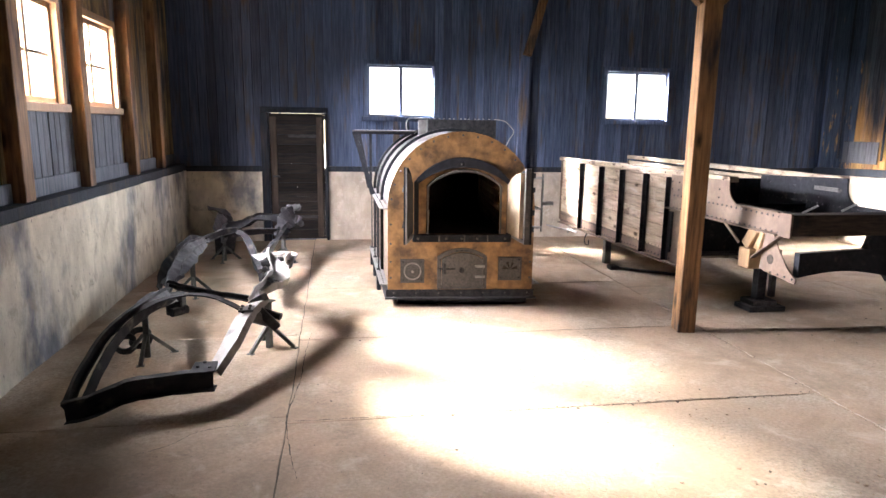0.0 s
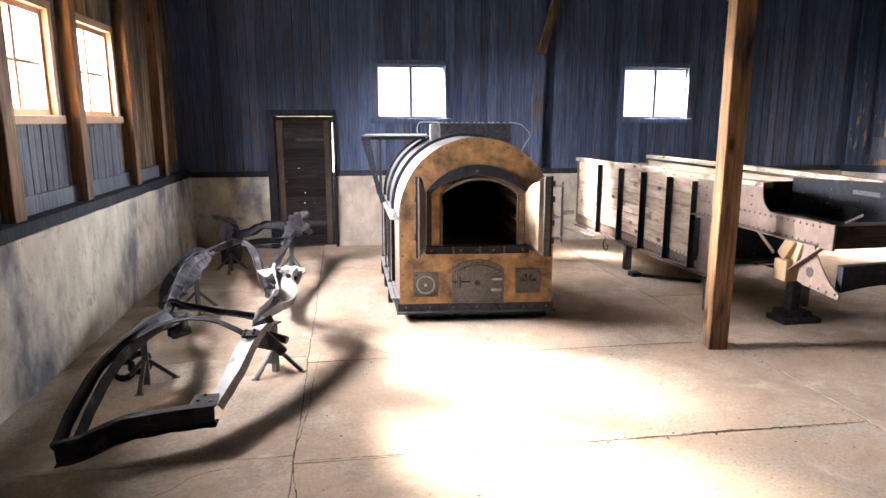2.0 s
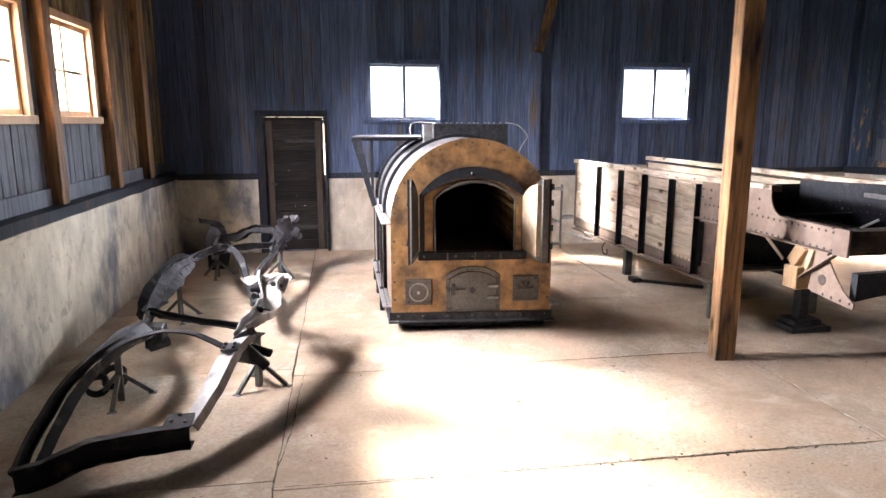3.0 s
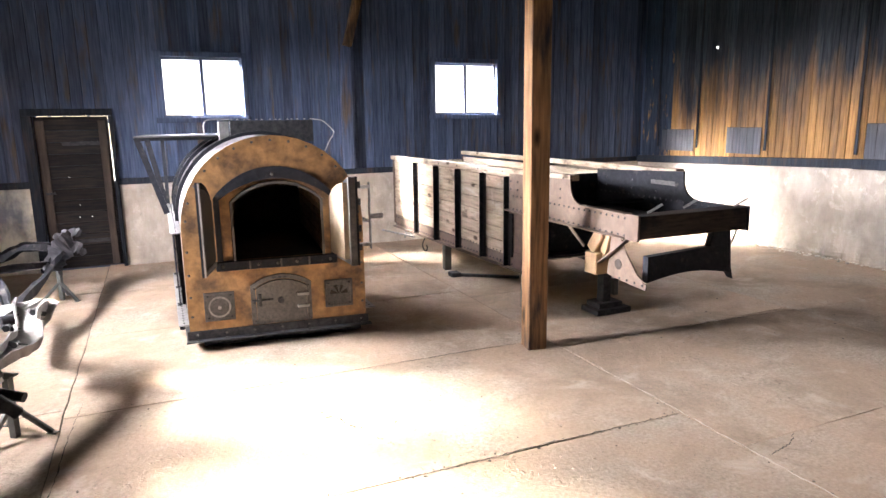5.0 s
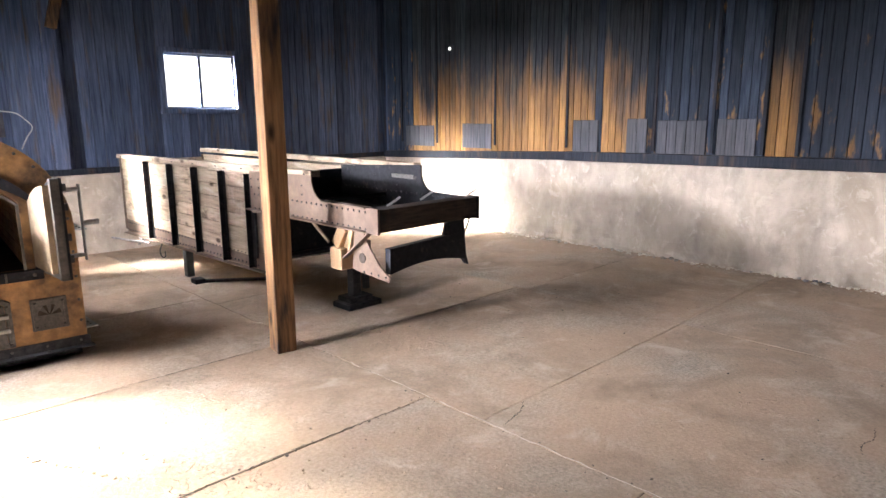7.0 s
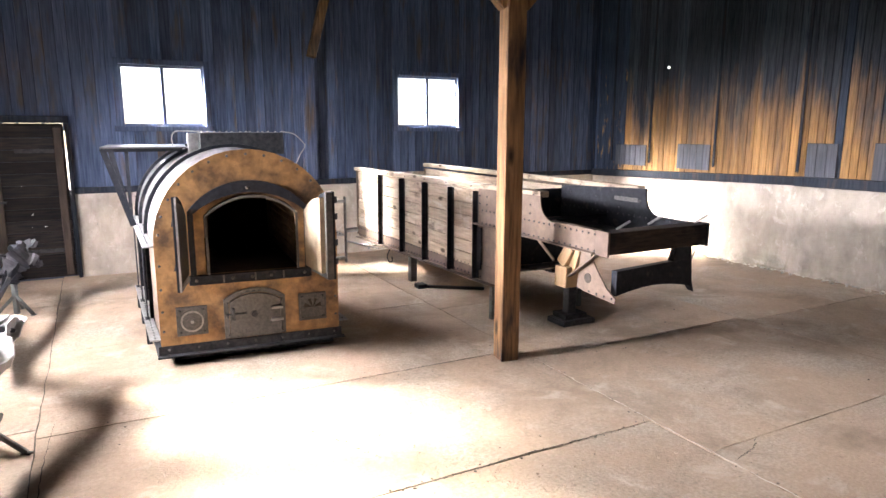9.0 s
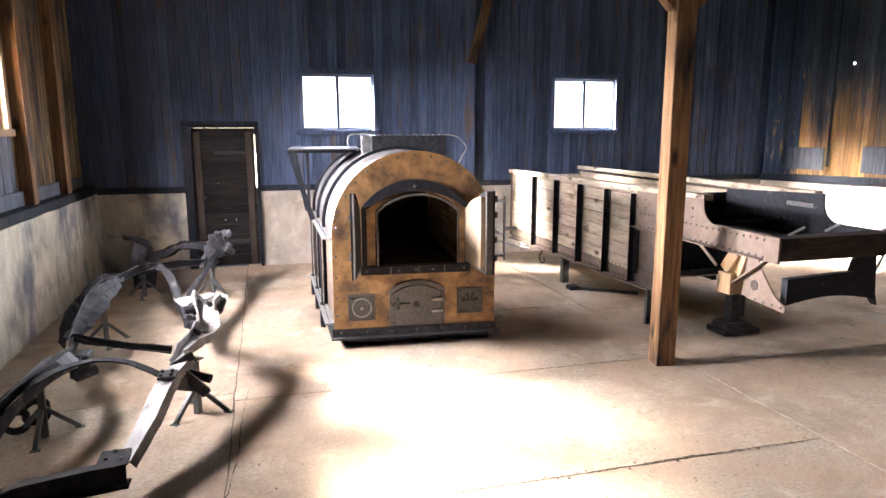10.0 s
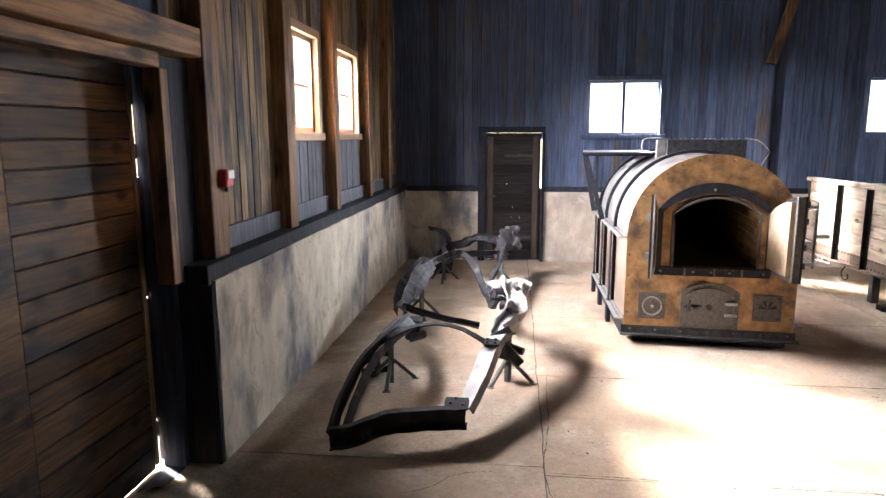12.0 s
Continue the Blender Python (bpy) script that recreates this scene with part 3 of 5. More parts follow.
def sloped_beam(x0, x1, ya, yb, za, zb, h):
    """A beam along y whose height changes evenly from za to zb."""
    bm = bmesh.new()
    vs = add_box(bm, x0, x1, ya, yb, 0, h)
    for v in vs:
        v.co.z += za + (zb - za) * (v.co.y - ya) / (yb - ya)
    bmesh.ops.bevel(bm, geom=bm.edges[:], offset=0.005, segments=1, affect="EDGES")
    return bm


setting("sill_east", sloped_beam(RX - 0.09, RX + 0.03, FY + 0.02, 6.10, 1.345, 1.22, 0.13), TARDARK, "blackened weathered rail on the plaster base", "sill beam")
setting("sill_east_far", sloped_beam(RX - 0.07, RX + 0.03, 6.115, BY - 0.06, 1.225, 1.10, 0.12), TARDARK, "blackened weathered rail on the plaster base", "sill beam")
for y in (9.80, 8.87, 7.52, 6.13, 4.75, 3.97, 3.37, 2.99, 1.7, 0.4):
    setting("batten", box(RX - 0.012, RX + 0.006, y - 0.02, y + 0.02, 1.40, TOP, 0.003), TARDARK, "dark narrow batten over a plank joint", "batten")
for y0, y1, h in ((8.95, 9.70, 1.70), (7.60, 8.25, 1.74), (5.60, 6.02, 1.80), (4.85, 5.15, 1.82), (4.05, 4.70, 1.80), (3.45, 3.92, 1.82)):
    patch = setting("patch_board", box(RX + 0.0035, RX + 0.0075, y0, y1, 1.34, h), ROOF, "grey boards patched over the lower planks", "wall patch")
    n = max(2, round((y1 - y0) / 0.125))
    for k in range(n):
        a, b = y0 + (y1 - y0) * k / n, y0 + (y1 - y0) * (k + 1) / n
        piece("board", mesh_of("board", box(RX - 0.006 + 0.002 * (k % 2), RX + 0.003, a + 0.003, b - 0.003, 1.34, h - 0.004 * (k % 3), 0.002), PATCH), patch)
# back wall post with its brace, and the ties above
setting("wall_post_north", box(2.74, 2.90, BY - 0.10, BY + 0.02, 1.20, TOP, 0.006), TAR, "dark timber post on the back wall", "post")
setting("brace_north", bar((2.83, BY - 0.16, 3.0), (3.20, BY - 0.16, 4.35), 0.12, 0.12, 0.006), BEAM, "slanting brown timber brace at the back wall", "brace")
setting("tie_beam", box(LX, RX, 4.95, 5.13, 4.30, 4.52, 0.008), BEAM, "dark timber tie beam under the roof", "beam")
post = thing("roof_post", "free-standing squared oiled timber post on the concrete floor", "post", pose(2.94, 5.035, 0, 0, 0, -8))
part("shaft", box(-0.083, 0.083, -0.083, 0.083, 0, 4.30, 0.007), BEAM, post)
part("knee_brace", bar((0.06, 0.0, 2.95), (1.30, 0.0, 4.28), 0.12, 0.12, 0.006), BEAM, post)
part("knee_brace", bar((-0.06, 0.0, 2.95), (-1.30, 0.0, 4.28), 0.12, 0.12, 0.006), BEAM, post)


# ---- windows ----
def window(name, place, w, h, upright, level, label, trim, f=0.05):
    """A window lying in x and z, facing -y; place puts it in its wall. upright, level: where its bars are, in metres from its corner."""
    root = tagged(new(name), label, "window", kind="structure")
    root.matrix_basis = place
    d = 0.07
    for nm, b in (("window_frame", (0, f, 0, h)), ("window_frame", (w - f, w, 0, h)), ("window_frame", (f, w - f, 0, f)), ("window_frame", (f, w - f, h - f, h))):
        part(nm, box(b[0], b[1], 0.02, 0.02 + d, b[2], b[3], 0.004), trim, root)
    for u, r in upright:
        part("mullion", box(u - r, u + r, 0.025, 0.075, f, h - f, 0.003), trim, root)
    us = [f, *[u for u, _ in upright], w - f]
    for a, b in zip(us, us[1:]):
        for v in level:
            part("glazing_bar", box(a + 0.02, b - 0.02, 0.035, 0.065, v - 0.013, v + 0.013, 0.002), trim, root)
        pane = part("pane", box(a, b, 0.048, 0.052, f, h - f), GLASS, root)
        pane.visible_shadow = False
    t = 0.075
    for b in ((-t, 0, -t, h + t), (w, w + t, -t, h + t), (0, w, h, h + t)):
        part("casing", box(b[0], b[1], -0.035, 0.02, b[2], b[3], 0.004), trim, root)
    part("window_sill", box(-t - 0.02, w + t + 0.02, -0.06, 0.03, -t, -0.002, 0.005), trim, root)
    return root


for i, (a, b, c, d) in enumerate(W_BACK):
    window(f"window_{i + 1}", pose(a, BY, c), b - a, d - c, [((b - a) / 2, 0.024)], [], "small two-sash wooden window glaring with daylight", TAR, 0.03)
for i, (a, b, c, d) in enumerate(W_LEFT):
    window(f"window_{i + 3}", pose(LX, b, c, 0, 0, 90) @ pose(-(b - a), 0, 0), b - a, d - c, [((b - a) * 0.40, 0.024)], [0.42], "pine-framed window with glazing bars, glaring with daylight", TRIM)


# ---- doors ----
def door_north():
    x0, x1, _, top = DOOR_BACK
    root = tagged(new("door_1"), "closed dark ledged plank door with daylight in its gaps", "door", kind="structure")
    root.matrix_basis = pose(x0, BY + 0.05, 0)
    w = x1 - x0
    n = 13
    for i in range(n):
        z = 0.02 + i * (top - 0.05) / n
        me = mesh_of("plank", box(0.004, w - 0.022, 0, 0.035, z, z + (top - 0.05) / n - 0.006, 0.004), DARKDOOR)
        piece("plank", me, root)
    # boards added outside to block daylight, all but the wanted gaps
    part("backing", box(-0.05, w - 0.0225, 0.101, 0.115, 0.0, top - 0.045), TARDARK, root)
    part("backing", box(w - 0.022, w + 0.05, 0.101, 0.115, 0.0, 1.16), TARDARK, root)
    part("backing", box(w - 0.022, w + 0.05, 0.101, 0.115, 1.93, top + 0.05), TARDARK, root)
    part("batten", box(0.02, 0.12, -0.03, -0.002, 0.04, top - 0.06, 0.004), DARKWOOD, root)
    part("batten", box(w - 0.14, w - 0.05, -0.03, -0.002, 0.04, top - 0.06, 0.004), DARKWOOD, root)
    part("head_strip", box(0.004, w - 0.022, 0.004, 0.035, 1.994, 2.025, 0.002), DARKDOOR, root)
    for a, b, z in ((-0.05, 0.03, top - 0.06), (0.16, 0.20, top - 0.035), (0.34, 0.37, top - 0.03), (0.62, 0.65, top - 0.035)):
        part("backing", box(a, b, 0.101, 0.115, z, top + 0.05), TARDARK, root)
    # small glowing discs painted on as daylight
    for x, z in ((0.335, 1.235), (0.42, 0.86), (0.55, 0.70), (0.405, 0.70)):
        part("chink", rod((x, -0.0005, z), (x, 0.002, z), 0.0045, 8), DAYLIGHT_DISC, root, "glowing disc standing in for daylight through a knot hole")
    part("latch", box(0.05, 0.16, -0.055, -0.032, 1.02, 1.05, 0.003), STEEL, root)
    for z in (0.35, 1.65):
        part("strap_hinge", box(0.3, w - 0.04, -0.012, -0.001, z, z + 0.05, 0.002), STEEL, root)
    f = tagged(new("door_frame"), "dark timber frame round the back door", "door frame", kind="structure")
    part("jamb", box(x0 - 0.115, x0, BY - 0.06, BY + 0.03, 0, top, 0.005), TARDARK, f)
    part("jamb", box(x1, x1 + 0.045, BY - 0.06, BY + 0.03, 0, top, 0.005), TARDARK, f)
    part("lintel", box(x0 - 0.115, x1 + 0.045, BY - 0.06, BY + 0.03, top + 0.002, top + 0.09, 0.005), TARDARK, f)


def door_west():
    y0, y1 = 1.2, 3.405
    root = tagged(new("door_2"), "large closed brown plank door with daylight round its edge", "door", kind="structure")
    root.matrix_basis = pose(-2.905, 0, 0)
    z, i = 0.012, 0
    hs = [0.15, 0.135, 0.14, 0.13, 0.15, 0.14, 0.135, 0.145, 0.13, 0.14, 0.15, 0.135, 0.14, 0.13, 0.145, 0.14]
    while z < 2.40:
        h = min(hs[i % len(hs)], 2.46 - z)
        piece("plank", mesh_of("plank", box(-0.035, 0, 2.42, 3.335, z, z + h - 0.006, 0.005), DOORWOOD), root)
        piece("plank", mesh_of("plank", box(-0.035, 0, y0 - 0.1, 2.05, z, z + h - 0.006, 0.005), DOORWOOD), root)
        z += h
        i += 1
    # added behind the leaf to block daylight
    part("backing", box(-0.06, -0.041, y0 - 0.15, 3.375, 0.035, 2.47), TAR, root)
    part("stile", box(-0.04, 0.012, 2.06, 2.41, 0.03, 2.46, 0.005), DOORWOOD, root)
    part("stile", box(-0.04, 0.004, 3.34, 3.378, 0.03, 2.46, 0.004), BROWN, root)
    # unseen strips and end block, added to shape the slits of daylight
    for z0, z1 in ((0.16, 0.26), (0.275, 1.03), (1.045, 1.74), (1.85, 1.93), (2.15, 2.46)):
        part("cover_strip", box(-0.056, -0.046, 3.3765, 3.56, z0, z1), ROOF, root)
    part("seal", box(-0.056, 0.013, 3.475, 3.535, 0.0, 2.46), ROOF, root)
    lintel = setting("lintel_upper", box(LX - 0.02, -2.55, 0.6, 3.52, 2.405, 2.56, 0.006), LINTEL, "heavy brown timber lintel over the plank door", "lintel")
    setting("lintel_lower", box(LX - 0.02, -2.635, 0.6, 3.22, 2.325, 2.40, 0.005), LINTEL, "brown timber head board over the plank door", "lintel")
    setting("casing_west", box(LX - 0.02, -2.64, 3.225, 3.30, 1.17, 2.322, 0.004), BEAM, "narrow pale timber casing beside the plank door", "trim")
    setting("door_panel", box(LX - 0.02, LX + 0.02, 3.30, 3.64, 1.14, 2.40, 0.003), TARDARK, "dark board between casing and post", "panel")


door_north()
door_west()


# ---- fire alarm button on the post ----
alarm = thing("call_point", "red and white alarm box fixed to the timber post", "alarm box", pose(-2.60, 3.80, 1.72))
part("housing", box(0.0, 0.05, -0.055, 0.045, -0.055, 0.055, 0.008), RED, alarm, "glossy red plastic housing")
part("front", box(0.051, 0.062, -0.045, 0.035, -0.005, 0.048, 0.004), WHITE, alarm, "white plastic front plate")
part("cable_gland", rod((0.02, 0, -0.056), (0.02, 0, -0.085), 0.012), STEEL, alarm)


# ---- furnace ----
def dome(bm, p, r, out):
    """A rivet head at p."""
    m = Matrix.Translation(p) @ Vector(out).to_track_quat("Z", "Y").to_matrix().to_4x4()
    bmesh.ops.create_cone(bm, cap_ends=True, segments=8, radius1=r, radius2=r * 0.45, depth=r * 0.8, matrix=m)


def arch(x0, x1, foot, spring, rise, n=20):
    """Outline of an opening with a segmental head, from the lower left to the lower right."""
    c, h = (x0 + x1) / 2, (x1 - x0) / 2
    R = (h * h + rise * rise) / (2 * rise)
    a = math.asin(min(h / R, 1))
    if rise > h:
        a = math.pi - a
    pts = [(c + R * math.sin(-a + 2 * a * k / n), spring + rise - R + R * math.cos(-a + 2 * a * k / n)) for k in range(n + 1)]
    return [(x0, foot), *pts, (x1, foot)]


def furnace():
    root = thing("furnace", "ochre steel muffle furnace with open doors on concrete floor", "furnace", pose(0.255, 6.199, 0, 0, 0, -5.07))
    W, S, D = 1.52, 1.045, 2.15
    hole = arch(0.394, 1.171, 0.765, 1.265, 0.17)
    front_out = arch(0.0, W, 0.765, S, 0.765)
    front = part("front_plate", merge(band(hole, front_out, 0.0, 0.02), box(0, W, 0.0, 0.02, 0.16, 0.7648)), OCHRE, root, "ochre plate rubbed and stained with rust")
    bm = bmesh.new()
    for k in range(15):
        a = math.pi * (k + 0.5) / 15
        dome(bm, (W / 2 + 0.725 * math.cos(a), -0.004, S + 0.725 * math.sin(a)), 0.013, (0, -1, 0))
    for z in (0.30, 0.47, 0.66, 0.86):
        for x in (0.03, W - 0.03):
            dome(bm, (x, -0.004, z), 0.013, (0, -1, 0))
    tagged(part("rivets", bm, IRON, front), kind="stuff")
    # barrel and sides
    inner = arch(0.02, W - 0.02, S, S, 0.742, 36)[1:-1]
    outer = arch(0.005, W - 0.005, S, S, 0.757, 36)[1:-1]
    part("barrel", band(inner, outer, 0.021, D), BARREL, root, "bare grey steel barrel", True)
    for x in (0.004, W - 0.024):
        part("side_panel", box(x, x + 0.02, 0.021, D, 0.16, S), SIDEPLATE, root)
    part("back_plate", prism([(0.02, 0.16), (W - 0.02, 0.16), *arch(0.02, W - 0.02, S, S, 0.74)[-2:0:-1]], D, D + 0.02), STEEL, root)
    for y in (0.70, 1.42, 2.09):
        rin, rout = arch(0.003, W - 0.003, 0.10, S, 0.76, 36), arch(-0.028, W + 0.028, 0.10, S, 0.79, 36)
        hoop = part("hoop", band(rin, rout, y, y + 0.055), BLACKSTEEL, root, "dark riveted steel hoop")
        bm = bmesh.new()
        for k in range(19):
            a = math.pi * (k + 0.5) / 19
            dome(bm, (W / 2 + 0.79 * math.cos(a), y + 0.028, S + 0.79 * math.sin(a)), 0.012, (math.cos(a), 0, math.sin(a)))
        for z in (0.2, 0.36, 0.52, 0.68, 0.84):
            dome(bm, (-0.03, y + 0.028, z), 0.012, (-1, 0, 0))
        tagged(part("rivets", bm, STEEL, hoop), kind="stuff")
    for y in (0.66, 1.38, 2.05):
        for x in (-0.075, W + 0.03):
            part("stanchion", merge(box(x, x + 0.045, y, y + 0.11, 0.0, 0.24, 0.004), box(x + 0.018, x + 0.028, y, y + 0.11, 0.24, S - 0.03, 0.002)), BLACKSTEEL, root)
    for x0, x1 in ((-0.085, 0.0), (W, W + 0.085)):
        led = part("ledge_angle", merge(box(x0, x1, 0.0, D + 0.02, S - 0.025, S - 0.012, 0.002), box(x0, x1, 0.0, D + 0.02, 0.225, 0.238, 0.002)), RAWSTEEL, root, "bare steel angle along the side")
        bm = bmesh.new()
        for k in range(26):
            for z in (S - 0.01, 0.24):
                dome(bm, ((x0 + x1) / 2, 0.05 + k * 0.082, z), 0.010, (0, 0, 1))
        tagged(part("rivets", bm, STEEL, led), kind="stuff")
    # base
    part("skid", box(0.10, W - 0.03, 0.10, 0.22, 0.0, 0.075, 0.004), STEEL, root)
    part("skid", box(-0.015, W + 0.015, D - 0.14, D - 0.02, 0.0, 0.075, 0.004), STEEL, root)
    part("base_frame", box(-0.03, W + 0.03, 0.0, D, 0.076, 0.10, 0.004), STEEL, root)
    angle = part("base_angle", merge(box(-0.02, W + 0.02, -0.012, -0.001, 0.10, 0.175, 0.002), box(-0.03, W + 0.04, -0.075, 0.0, 0.088, 0.10, 0.002)), STEEL, root, "dark bolted angle along the foot")
    bm = bmesh.new()
    for k in range(7):
        dome(bm, (0.06 + k * 0.235, -0.04, 0.105), 0.015, (0, 0, 1))
        dome(bm, (0.06 + k * 0.235, -0.015, 0.14), 0.012, (0, -1, 0))
    tagged(part("bolts", bm, IRON, angle), kind="stuff")
    # muffle: floor, back, and its brick lining
    # the dark inside is painted: shade in the colour of floor, back and vault
    part("muffle_floor", box(0.394, 1.171, 0.02, 1.9, 0.70, 0.764), HOLLOWSHADE, root)
    part("muffle_back", box(0.36, 1.2, 1.9, 1.95, 0.70, 1.5), HOLLOWSHADE, root)
    vault_in, vault_out = arch(0.394, 1.171, 1.265, 1.265, 0.17)[1:-1], arch(0.35, 1.215, 1.265, 1.265, 0.215)[1:-1]
    part("vault", band(vault_in, vault_out, 0.021, 1.9), HOLLOWSHADE, root)
    lining = {}
    for side in (0, 1):
        wall = part("lining", box(1.186 if side else 0.335, 1.23 if side else 0.379, 0.021, 1.9, 0.765, 1.27), JOINT, root, "brick lining of the muffle")
        for r in range(7):
            z, y = 0.768 + r * 0.071, 0.025 - (0.11 if r % 2 else 0)
            while y < 1.88:
                a, b = max(y, 0.025), min(y + 0.215, 1.895)
                if b - a > 0.03:
                    key = (round(b - a, 3), side)
                    if key not in lining:
                        lining[key] = mesh_of("brick", box(1.171, 1.20, 0, b - a, 0, 0.064, 0.003) if side else box(0.365, 0.394, 0, b - a, 0, 0.064, 0.003), FIREBRICK)
                    piece("brick", lining[key], wall, pose(random.uniform(-0.002, 0.002), a, z))
                y += 0.222
    # iron frame round the mouth
    part("mouth_jamb", band(hole, arch(0.315, 1.225, 0.765, 1.285, 0.165), -0.008, -0.001), OCHRE, root, "ochre strip inside the iron frame")
    mouth = part("mouth_frame", merge(band(arch(0.315, 1.225, 0.765, 1.285, 0.165), arch(0.268, 1.262, 0.765, 1.30, 0.252), -0.035, -0.001), box(0.253, 1.272, -0.05, -0.001, 0.685, 0.7648, 0.006)), BLACKSTEEL, root, "heavy cast iron frame round the mouth")
    part("mouth_lip", band(arch(0.40, 1.165, 0.77, 1.262, 0.166), arch(0.42, 1.145, 0.77, 1.255, 0.152), -0.055, -0.0355), IRON, root, "worn inner rim")
    bm = bmesh.new()
    for x in (0.31, 0.60, 0.76, 0.92, 1.21):
        dome(bm, (x, -0.052, 0.725), 0.018, (0, -1, 0))
    dome(bm, (0.755, -0.04, 1.49), 0.018, (0, -1, 0))
    for x in (0.52, 0.78, 1.02):
        add_box(bm, x, x + 0.015, -0.057, -0.05, 0.69, 0.76)
    tagged(part("bolts", bm, IRON, mouth), kind="stuff")

    # the two leaves of the mouth door; hinge at the origin, leaf along +x in its own frame
    def leaf(name, m, flip, label):
        s = -1 if flip else 1
        out = [(0.0, 0.79), (0.385 * s, 0.79), (0.385 * s, 1.425), (0.25 * s, 1.405), (0.12 * s, 1.36), (0.0, 1.285)]
        plate = [(-0.02 * s, 0.735), (0.42 * s, 0.735), (0.42 * s, 1.475), (0.25 * s, 1.46), (0.1 * s, 1.41), (-0.02 * s, 1.33)]
        lf = part(name, prism(plate, 0.0, 0.018), BLACKSTEEL, root, label)
        lf.matrix_basis = m
        part("block", prism(out, -0.014 if flip else -0.10, -0.004), IRON if flip else REFRACTORY, lf, "" if flip else "pale refractory block")
        part("rim", merge(box(min(0.385 * s, 0.42 * s), max(0.385 * s, 0.42 * s), -0.016 if flip else -0.06, -0.001, 0.74, 1.47, 0.003), box(min(0, 0.42 * s), max(0, 0.42 * s), -0.016 if flip else -0.05, -0.001, 0.735, 0.775, 0.003)), WORNSTEEL if flip else IRON, lf)
        return lf
    right = leaf("mouth_door", pose(1.32, -0.05, 0, 0, 0, -82), False, "dark steel door leaf swung open")
    gear = part("latch_gear", merge(box(0.26, 0.30, 0.018, 0.16, 1.36, 1.385, 0.003), box(0.26, 0.30, 0.018, 0.16, 0.87, 0.895, 0.003), box(0.265, 0.295, 0.16, 0.175, 0.84, 1.41, 0.003),
                rod((0.28, 0.17, 1.12), (0.28, 0.28, 1.12), 0.02), box(0.02, 0.36, 0.018, 0.035, 0.98, 1.0, 0.002), box(0.02, 0.36, 0.018, 0.035, 1.2, 1.22, 0.002)), RAWSTEEL, right, "bare steel latch bars")
    for z in (0.86, 1.02, 1.24, 1.38):
        part("hinge", rod((0.40, 0.03, z), (0.40, 0.03, z + 0.05), 0.018), STEEL, right)
    left = leaf("mouth_door", pose(0.245, -0.05, 0, 0, 0, 80), True, "dark steel door leaf swung open")
    for z in (0.86, 1.22):
        part("lug", prism([(-0.2, z), (-0.12, z + 0.05), (-0.10, z + 0.05), (-0.10, z)], 0.018, 0.07), IRON, left)
    # fire door
    fd_out = arch(0.514, 1.032, 0.185, 0.53, 0.088)
    fd_in = arch(0.555, 0.992, 0.222, 0.51, 0.068)
    frame_ = part("fire_door_frame", merge(band(fd_in, fd_out, -0.022, -0.001), box(0.514, 1.032, -0.022, -0.001, 0.183, 0.222)), IRON, root)
    fd = part("fire_door", prism(arch(0.56, 0.987, 0.226, 0.505, 0.065), -0.035, -0.001), IRON, root, "arched cast iron fire door")
    part("peephole", merge(rod((0.765, -0.035, 0.39), (0.765, -0.05, 0.39), 0.028, 16), rod((0.765, -0.05, 0.39), (0.765, -0.056, 0.39), 0.012, 10)), STEEL, fd)
    for z in (0.31, 0.42):
        part("hinge", box(0.905, 1.01, -0.065, -0.036, z, z + 0.026, 0.004), RAWSTEEL, fd, "worn steel hinge")
    part("latch", merge(box(0.525, 0.70, -0.05, -0.036, 0.395, 0.41, 0.002), box(0.575, 0.60, -0.075, -0.036, 0.355, 0.46, 0.004), rod((0.54, -0.06, 0.40), (0.54, -0.10, 0.40), 0.012)), STEEL, fd)
    part("cast_mark", merge(*[box(0.70 + k * 0.05, 0.73 + k * 0.05, -0.028, -0.0225, 0.585, 0.60) for k in range(3)]), STEEL, frame_)
    bm = bmesh.new()
    for x, z in ((0.54, 0.205), (1.005, 0.205), (0.54, 0.50), (1.005, 0.50)):
        dome(bm, (x, -0.025, z), 0.012, (0, -1, 0))
    tagged(part("rivets", bm, IRON, frame_), kind="stuff")
    # the two air vents
    for x0, z0, shut in ((0.131, 0.249, True), (1.154, 0.272, False)):
        v = part("air_vent", merge(box(x0, x0 + 0.248, -0.014, -0.001, z0, z0 + 0.252, 0.003), *[box(*b) for b in
                 ((x0 + 0.012, x0 + 0.236, -0.022, -0.0141, z0 + 0.012, z0 + 0.024), (x0 + 0.012, x0 + 0.236, -0.022, -0.0141, z0 + 0.228, z0 + 0.24),
                  (x0 + 0.012, x0 + 0.024, -0.022, -0.0141, z0 + 0.024, z0 + 0.228), (x0 + 0.224, x0 + 0.236, -0.022, -0.0141, z0 + 0.024, z0 + 0.228))]), IRON, root)
        cx, cz = x0 + 0.124, z0 + 0.126
        if shut:
            circle = [(math.cos(2 * math.pi * k / 28), math.sin(2 * math.pi * k / 28)) for k in range(29)]
            part("ring", band([(cx + 0.078 * c, cz + 0.078 * d) for c, d in circle], [(cx + 0.092 * c, cz + 0.092 * d) for c, d in circle], -0.034, -0.0142), WORNSTEEL, v, "worn iron ring")
            part("rosette", merge(rod((cx, -0.0142, cz), (cx, -0.026, cz), 0.078, 28), rod((cx, -0.026, cz), (cx, -0.034, cz), 0.062, 28), rod((cx, -0.034, cz), (cx, -0.04, cz), 0.04, 20)), IRON, v)
